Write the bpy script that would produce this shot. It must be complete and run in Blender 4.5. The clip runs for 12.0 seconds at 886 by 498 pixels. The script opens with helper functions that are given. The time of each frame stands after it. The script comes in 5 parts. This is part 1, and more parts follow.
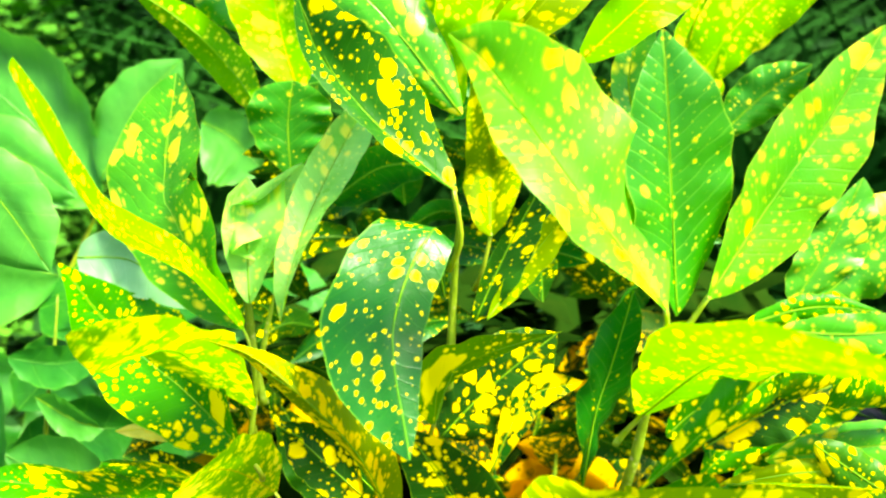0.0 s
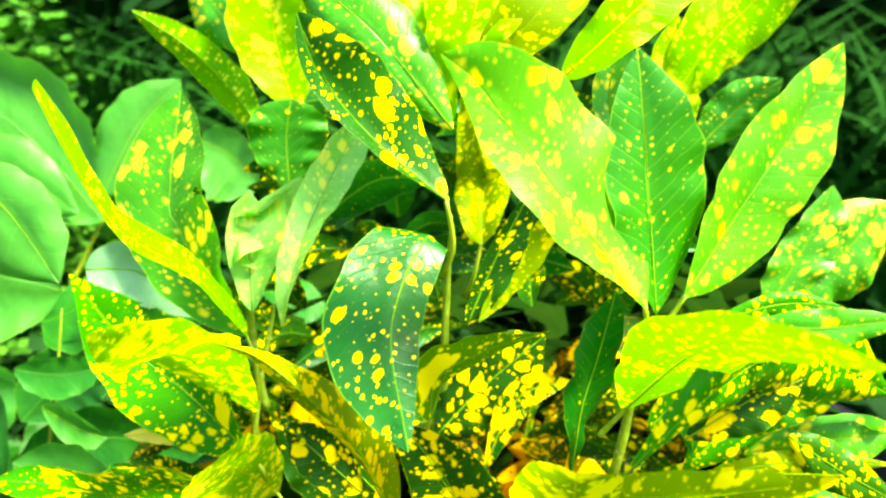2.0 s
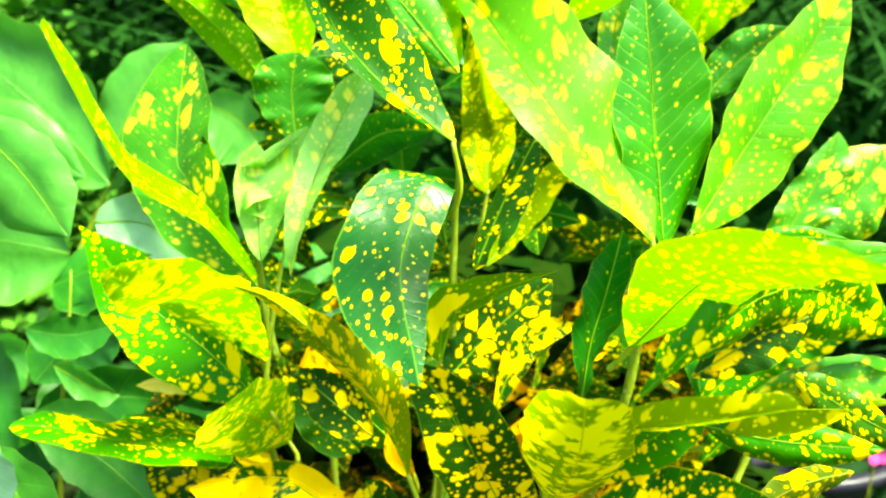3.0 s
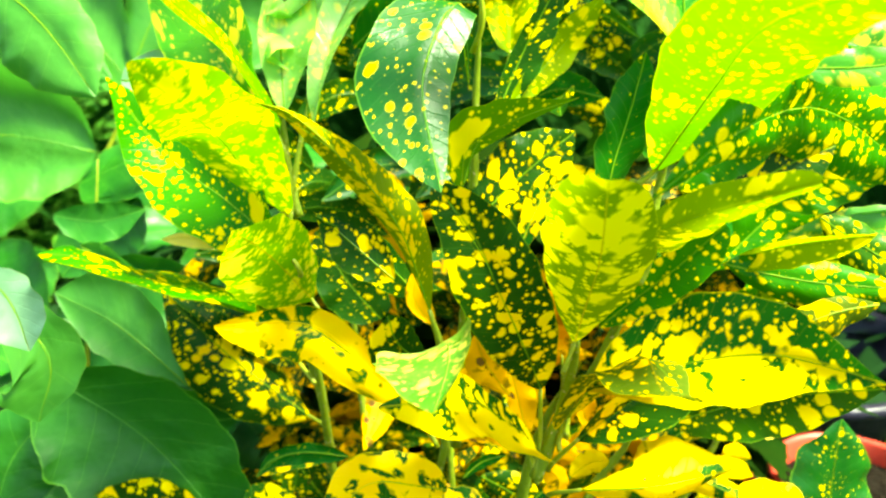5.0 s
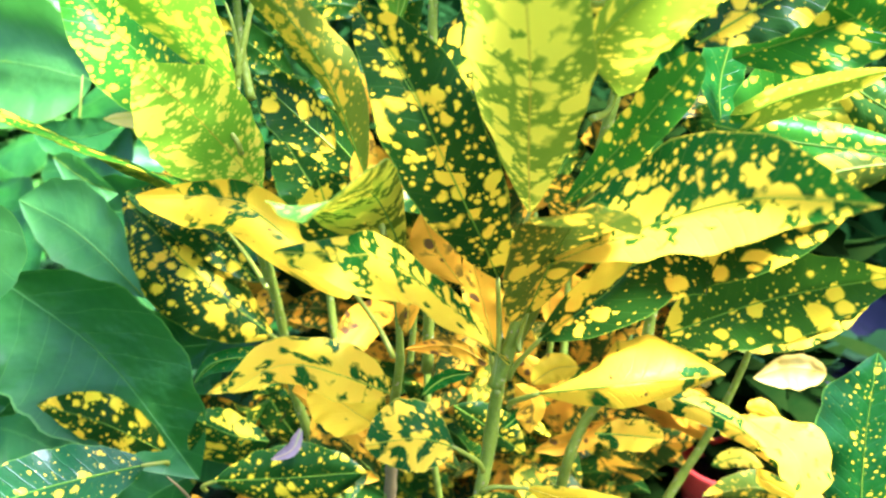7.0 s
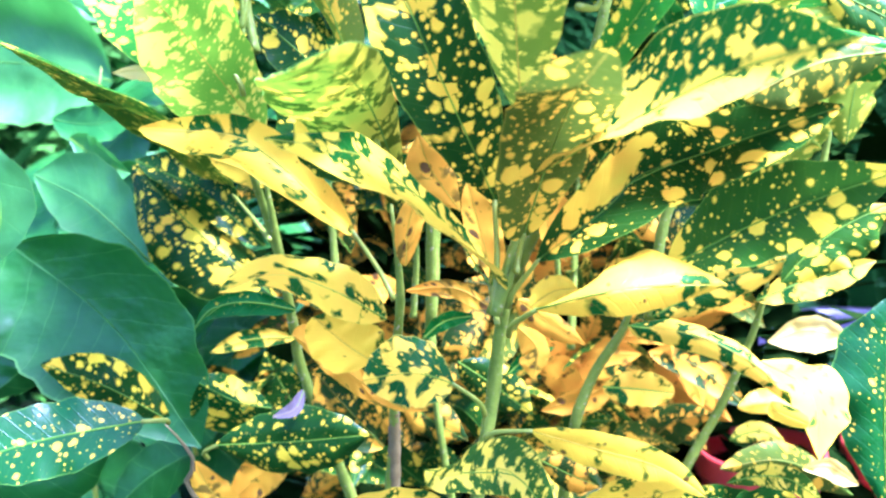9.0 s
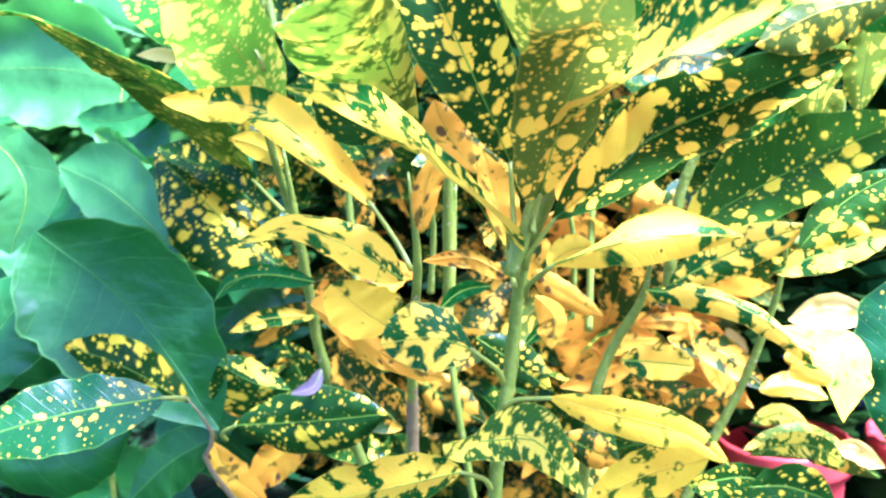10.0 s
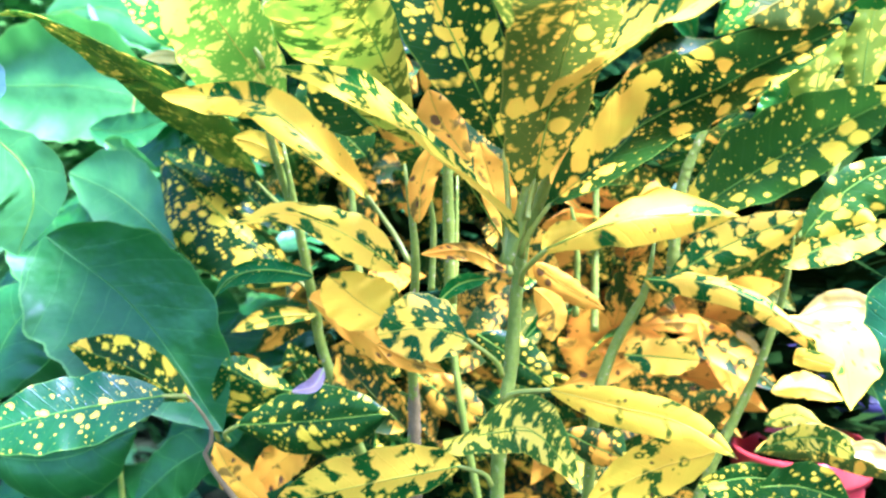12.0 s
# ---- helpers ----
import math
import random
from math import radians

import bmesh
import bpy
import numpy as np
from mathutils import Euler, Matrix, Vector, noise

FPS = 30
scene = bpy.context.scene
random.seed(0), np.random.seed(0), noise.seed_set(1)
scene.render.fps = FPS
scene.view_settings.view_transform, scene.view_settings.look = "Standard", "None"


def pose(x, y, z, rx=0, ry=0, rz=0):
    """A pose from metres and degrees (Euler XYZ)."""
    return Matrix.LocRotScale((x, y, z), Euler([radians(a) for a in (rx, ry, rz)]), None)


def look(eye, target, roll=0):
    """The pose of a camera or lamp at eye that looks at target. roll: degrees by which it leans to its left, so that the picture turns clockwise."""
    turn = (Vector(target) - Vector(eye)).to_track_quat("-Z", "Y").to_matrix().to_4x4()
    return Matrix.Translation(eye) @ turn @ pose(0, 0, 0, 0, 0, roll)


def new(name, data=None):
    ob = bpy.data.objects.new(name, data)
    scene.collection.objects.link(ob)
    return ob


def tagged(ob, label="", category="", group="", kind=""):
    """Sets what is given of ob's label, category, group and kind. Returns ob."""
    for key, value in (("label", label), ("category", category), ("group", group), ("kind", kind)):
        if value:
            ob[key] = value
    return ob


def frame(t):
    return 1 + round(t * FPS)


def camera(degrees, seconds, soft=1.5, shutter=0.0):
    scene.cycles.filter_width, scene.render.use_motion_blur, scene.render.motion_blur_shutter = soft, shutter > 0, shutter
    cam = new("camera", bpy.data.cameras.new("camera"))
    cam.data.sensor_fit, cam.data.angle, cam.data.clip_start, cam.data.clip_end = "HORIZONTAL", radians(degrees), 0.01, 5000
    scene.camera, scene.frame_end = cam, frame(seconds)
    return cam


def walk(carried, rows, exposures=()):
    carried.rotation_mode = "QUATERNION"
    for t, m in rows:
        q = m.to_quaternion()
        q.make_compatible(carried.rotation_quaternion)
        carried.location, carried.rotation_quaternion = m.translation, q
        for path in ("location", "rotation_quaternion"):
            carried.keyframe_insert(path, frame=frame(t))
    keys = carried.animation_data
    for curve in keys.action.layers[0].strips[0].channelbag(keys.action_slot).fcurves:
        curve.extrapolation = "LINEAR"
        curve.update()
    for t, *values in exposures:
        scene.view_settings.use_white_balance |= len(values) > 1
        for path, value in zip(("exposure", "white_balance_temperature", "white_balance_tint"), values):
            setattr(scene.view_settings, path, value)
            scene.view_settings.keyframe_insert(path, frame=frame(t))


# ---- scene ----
from mathutils import Quaternion

cam = camera(58.58, 12.0, soft=2.3)
PATH = [
    (0, 0.0004, -0.0054, 0.7064, 72.47, -0.02, 0.21),
    (0.5, 0.0016, -0.0150, 0.7142, 73.27, -0.28, -0.00),
    (1, -0.0093, -0.0239, 0.7191, 74.93, -0.64, -0.54),
    (1.5, -0.0110, -0.0268, 0.7171, 75.31, -0.15, -0.50),
    (2, -0.0015, -0.0299, 0.7081, 73.72, 0.39, -0.69),
    (2.5, -0.0011, -0.0293, 0.6963, 72.94, 0.74, -0.79),
    (2.7, -0.0024, -0.0316, 0.6941, 72.65, 0.96, -0.75),
    (4.3, -0.0060, -0.0628, 0.6404, 71.92, 1.52, -0.39),
    (4.5, -0.0044, -0.0604, 0.6298, 71.62, 1.72, -0.10),
    (5, -0.0059, -0.0647, 0.6102, 71.77, 1.39, 0.91),
    (5.5, 0.0027, -0.0658, 0.5835, 72.66, 1.30, 2.74),
    (6, 0.0166, -0.0557, 0.5621, 73.53, 1.02, 4.13),
    (6.5, 0.0397, -0.0413, 0.5357, 73.76, 1.46, 5.40),
    (7, 0.0589, -0.0331, 0.5103, 74.47, 1.71, 6.74),
    (7.2, 0.0630, -0.0366, 0.5045, 75.53, 1.50, 7.28),
    (8.8, 0.0687, -0.0439, 0.4433, 79.43, 2.54, 8.09),
    (9, 0.0730, -0.0471, 0.4356, 79.98, 2.65, 8.50),
    (9.5, 0.0728, -0.0519, 0.4207, 81.76, 3.31, 9.53),
    (10, 0.0724, -0.0565, 0.3980, 82.83, 3.30, 9.62),
    (10.5, 0.0759, -0.0552, 0.3913, 84.70, 3.14, 10.47),
    (11, 0.0831, -0.0606, 0.3848, 85.53, 4.13, 11.05),
    (11.5, 0.0834, -0.0570, 0.3768, 85.42, 4.26, 11.10),
    (12, 0.0861, -0.0549, 0.3741, 85.36, 3.96, 11.39),
]
EXPOSURES = [
    (0.0, 2.45, 7500, -20),
    (5.0, 2.44, 7500, -19),
    (6.0, 2.57, 5850, 13),
    (7.0, 2.67, 4950, 35),
    (9.0, 2.92, 4330, 52),
    (12.0, 2.97, 4380, 53),
]
cam.data.dof.use_dof, cam.data.dof.focus_distance, cam.data.dof.aperture_fstop = True, 0.40, 8.0
walk(cam, [(t, pose(x, y, z, rx, ry, rz)) for t, x, y, z, rx, ry, rz in PATH], EXPOSURES)

# ---- light: a bright hazy sky, the sun veiled and high behind the shrub ----
SUN_UP, SUN_ROUND = 61.0, 105.0
world = bpy.data.worlds.new("sky")
scene.world = world
world.use_nodes = True
wn, wl = world.node_tree.nodes, world.node_tree.links
sky = wn.new("ShaderNodeTexSky")
sky.sky_type, sky.sun_disc = "NISHITA", False
sky.sun_elevation, sky.sun_rotation = radians(SUN_UP), radians(SUN_ROUND)
sky.air_density, sky.dust_density = 1.0, 3.0
wl.new(sky.outputs["Color"], wn["Background"].inputs["Color"])
wn["Background"].inputs["Strength"].default_value = 0.118
sun = new("sun", bpy.data.lights.new("sun", "SUN"))
sun.data.energy, sun.data.angle, sun.data.color = 4.3, radians(14), (1.0, 0.95, 0.86)
sun_way = Vector((math.sin(radians(SUN_ROUND)) * math.cos(radians(SUN_UP)), math.cos(radians(SUN_ROUND)) * math.cos(radians(SUN_UP)), math.sin(radians(SUN_UP))))
sun.matrix_world = look(sun_way * 10, (0, 0, 0))


# ---- materials ----
class Nodes:
    """A short way to write node trees."""

    def __init__(self, name):
        self.mat = bpy.data.materials.new(name)
        self.mat.use_nodes = True
        self.tree = self.mat.node_tree
        self.bsdf = self.tree.nodes["Principled BSDF"]
        self.out = self.tree.nodes["Material Output"]

    def put(self, socket, value):
        if isinstance(value, bpy.types.NodeSocket):
            self.tree.links.new(value, socket)
        elif isinstance(value, (tuple, list)):
            socket.default_value = (*value, 1.0) if len(value) == 3 and socket.type == "RGBA" else value
        else:
            socket.default_value = value

    def math(self, op, a, b=0.0, c=0.0, clamp=False):
        n = self.tree.nodes.new("ShaderNodeMath")
        n.operation, n.use_clamp = op, clamp
        for s, v in zip(n.inputs, (a, b, c)):
            self.put(s, v)
        return n.outputs[0]

    def vec(self, op, a, b=(0, 0, 0), scale=None):
        n = self.tree.nodes.new("ShaderNodeVectorMath")
        n.operation = op
        self.put(n.inputs[0], a), self.put(n.inputs[1], b)
        if scale is not None:
            self.put(n.inputs["Scale"], scale)
        return n.outputs[0]

    def noise(self, vector, scale, detail=2.0, rough=0.5, kind="Fac"):
        n = self.tree.nodes.new("ShaderNodeTexNoise")
        self.put(n.inputs["Vector"], vector)
        n.inputs["Scale"].default_value, n.inputs["Detail"].default_value, n.inputs["Roughness"].default_value = scale, detail, rough
        return n.outputs[kind]

    def cells(self, vector, scale):
        n = self.tree.nodes.new("ShaderNodeTexVoronoi")
        n.voronoi_dimensions = "2D"
        self.put(n.inputs["Vector"], vector)
        n.inputs["Scale"].default_value = scale
        return n.outputs["Distance"], n.outputs["Color"]

    def mix(self, fac, a, b):
        n = self.tree.nodes.new("ShaderNodeMix")
        n.data_type = "RGBA"
        self.put(n.inputs[0], fac), self.put(n.inputs[6], a), self.put(n.inputs[7], b)
        return n.outputs[2]

    def split(self, v):
        n = self.tree.nodes.new("ShaderNodeSeparateXYZ")
        self.put(n.inputs[0], v)
        return n.outputs

    def join(self, x, y, z=0.0):
        n = self.tree.nodes.new("ShaderNodeCombineXYZ")
        self.put(n.inputs[0], x), self.put(n.inputs[1], y), self.put(n.inputs[2], z)
        return n.outputs[0]

    def uv(self, name):
        n = self.tree.nodes.new("ShaderNodeUVMap")
        n.uv_map = name
        return n.outputs[0]

    def chance(self):
        return self.tree.nodes.new("ShaderNodeObjectInfo").outputs["Random"]

    def place(self):
        return self.tree.nodes.new("ShaderNodeTexCoord").outputs["Object"]

    def bump(self, height, strength, distance):
        n = self.tree.nodes.new("ShaderNodeBump")
        self.put(n.inputs["Height"], height)
        n.inputs["Strength"].default_value, n.inputs["Distance"].default_value = strength, distance
        self.put(self.bsdf.inputs["Normal"], n.outputs[0])
        return n.outputs[0]


def leaf_material(name, green, green_two, yellow, yellow_two, rib, big=0.4, small=0.28, blotch=0.0, vein=0.35, through_light=0.35, rough=0.38, specks=0.0, streak=1.0, lean=0.0, tip=0.0, sheen=0.09, patch=None, fleck=62.0, relief=0.7, edge=7.5, pitch=400.0):
    """A leaf's skin: two greens, yellow spots of two sizes and joined blotches, ribs, a thin pale rim, and light through the blade."""
    n = Nodes(name)
    rib = (rib[0], rib[1], rib[2] * 0.35)
    chance = n.chance()
    skin = n.uv("skin")
    x, y, _ = n.split(skin)
    shift = n.join(n.math("MULTIPLY", chance, 3.71), n.math("MULTIPLY", n.math("FRACT", n.math("MULTIPLY", chance, 17.3)), 2.93))
    spot_at = n.vec("ADD", n.join(n.math("MULTIPLY", x, 1.0), n.math("MULTIPLY", n.math("SUBTRACT", y, n.math("MULTIPLY", n.math("ABSOLUTE", x), 0.25)), streak)), shift)
    wobble = n.noise(spot_at, 230.0, 3.0, 0.65, "Color")
    spot_at = n.vec("ADD", spot_at, n.vec("SCALE", n.vec("SUBTRACT", wobble, (0.5, 0.5, 0.5)), scale=0.0026))
    # how spotted this part of the blade is
    crowd = n.noise(spot_at, 30.0, 1.0)
    crowd = n.math("MULTIPLY_ADD", crowd, 3.4, -0.85)
    d1, c1 = n.cells(spot_at, 108.0)
    r1 = n.math("MULTIPLY", n.math("POWER", n.split(c1)[0], 2.2), n.math("MULTIPLY", crowd, big * 1.05))
    m1 = n.math("MULTIPLY", n.math("SUBTRACT", r1, d1), edge, clamp=True)
    d2, c2 = n.cells(n.vec("ADD", spot_at, (0.31, 0.17, 0.0)), 270.0)
    r2 = n.math("MULTIPLY", n.math("POWER", n.split(c2)[1], 2.2), n.math("MULTIPLY_ADD", crowd, 0.7, 0.35))
    m2 = n.math("MULTIPLY", n.math("SUBTRACT", n.math("MULTIPLY", r2, small * 1.6), d2), edge * 0.67, clamp=True)
    spots = n.math("MAXIMUM", m1, m2)
    if blotch > 0:
        field = n.math("ADD", n.noise(spot_at, fleck, 1.6, 0.45), n.math("MULTIPLY", n.math("SUBTRACT", n.noise(spot_at, 18.0, 1.0), 0.5), 0.5))
        m3 = n.math("MULTIPLY", n.math("SUBTRACT", field, n.math("MULTIPLY_ADD", chance, -0.06, 1.03 - blotch)), 20.0 * min(edge, 9.0) / 9.0, clamp=True)
        if lean:
            m3 = n.math("MULTIPLY", n.math("SUBTRACT", n.math("MULTIPLY_ADD", n.math("MULTIPLY_ADD", x, 90.0, 0.0), lean, field), 1.03 - blotch), 20.0 * min(edge, 9.0) / 9.0, clamp=True)
        if tip:
            far = n.math("MULTIPLY_ADD", n.split(n.uv("blade"))[1], 4.0, -2.2, clamp=True)
            m3 = n.math("MULTIPLY", n.math("SUBTRACT", n.math("MULTIPLY_ADD", far, -tip, field), 1.03 - blotch), 20.0 * min(edge, 9.0) / 9.0, clamp=True)
            if tip > 0:
                spots = n.math("MULTIPLY", spots, n.math("MULTIPLY_ADD", far, 0.6, 0.4))
        spots = n.math("MAXIMUM", spots, m3)
    if patch:
        away = n.vec("LENGTH", n.join(n.math("SUBTRACT", x, patch[0]), n.math("MULTIPLY", n.math("SUBTRACT", y, patch[1]), 0.5)))
        away = away.node.outputs["Value"]
        ragged = n.math("MULTIPLY_ADD", n.noise(spot_at, 130.0, 2.0), 0.008, -0.004)
        spots = n.math("MAXIMUM", spots, n.math("MULTIPLY", n.math("SUBTRACT", patch[2], n.math("ADD", away, ragged)), 900.0, clamp=True))
    # side ribs run off the midrib at a slant
    slant = n.math("ADD", n.math("SUBTRACT", y, n.math("MULTIPLY", n.math("ABSOLUTE", x), 0.75)), n.math("MULTIPLY", n.noise(skin, 45.0, 1.0), 0.006))
    wave = n.math("ABSOLUTE", n.math("SINE", n.math("MULTIPLY", slant, pitch)))
    side = n.math("POWER", n.math("MULTIPLY_ADD", wave, -3.2 * 400.0 / pitch, 1.0, clamp=True), 2.0)
    mid = n.math("MULTIPLY_ADD", n.math("ABSOLUTE", x), -1700.0, 1.25, clamp=True)
    body = n.mix(n.math("MULTIPLY_ADD", n.noise(n.vec("ADD", skin, shift), 34.0, 3.0, 0.6), 1.6, -0.3, clamp=True), green, green_two)
    body = n.mix(n.math("MULTIPLY", n.math("MULTIPLY", side, n.noise(n.vec("ADD", skin, shift), 70.0, 2.0)), vein * 0.40), body, rib)
    gold = n.mix(n.math("MULTIPLY_ADD", n.noise(n.vec("ADD", skin, shift), 40.0, 2.0), 2.2, -0.6, clamp=True), yellow, yellow_two)
    paint = n.mix(spots, body, gold)
    paint = n.mix(n.math("MULTIPLY", mid, 0.6), paint, rib)
    u = n.split(n.uv("blade"))[0]
    rim = n.math("MULTIPLY_ADD", n.math("ABSOLUTE", u), 40.0, -38.6, clamp=True)
    paint = n.mix(n.math("MULTIPLY", rim, 0.55), paint, rib)
    if specks > 0:
        d3, c3 = n.cells(n.vec("ADD", spot_at, (0.7, 0.4, 0.0)), 120.0)
        m4 = n.math("MULTIPLY", n.math("SUBTRACT", n.math("MULTIPLY", n.math("POWER", n.split(c3)[2], 4.0), specks), d3), 9.0, clamp=True)
        paint = n.mix(m4, paint, (0.10, 0.055, 0.012))
    grain = n.noise(skin, 900.0, 2.0)
    height = n.math("ADD", n.math("MULTIPLY", side, -0.22), n.math("ADD", n.math("MULTIPLY", mid, -0.8), n.math("MULTIPLY", grain, 0.22)))
    height = n.math("ADD", height, n.math("MULTIPLY", n.noise(skin, 120.0, 2.0), 0.6))
    if relief:
        height = n.math("ADD", height, n.math("MULTIPLY", n.noise(n.vec("ADD", skin, shift), 48.0, 2.0), relief))
    height = n.math("ADD", height, n.math("MULTIPLY", n.math("MULTIPLY", wave, n.noise(n.vec("ADD", skin, shift), 60.0, 2.0)), 0.03 + vein * 0.09))
    normal = n.bump(height, 0.6, 0.0010)
    n.put(n.bsdf.inputs["Base Color"], paint)
    n.put(n.bsdf.inputs["Roughness"], n.math("MULTIPLY_ADD", n.noise(skin, 55.0, 3.0), 0.34, rough - 0.17))
    n.bsdf.inputs["Specular IOR Level"].default_value = sheen
    glow = n.tree.nodes.new("ShaderNodeBsdfTranslucent")
    n.put(glow.inputs["Color"], n.mix(0.35, paint, n.mix(spots, green_two, yellow)))
    blend = n.tree.nodes.new("ShaderNodeMixShader")
    blend.inputs[0].default_value = through_light
    n.tree.links.new(n.bsdf.outputs[0], blend.inputs[1])
    n.tree.links.new(glow.outputs[0], blend.inputs[2])
    n.tree.links.new(blend.outputs[0], n.out.inputs[0])
    return n.mat


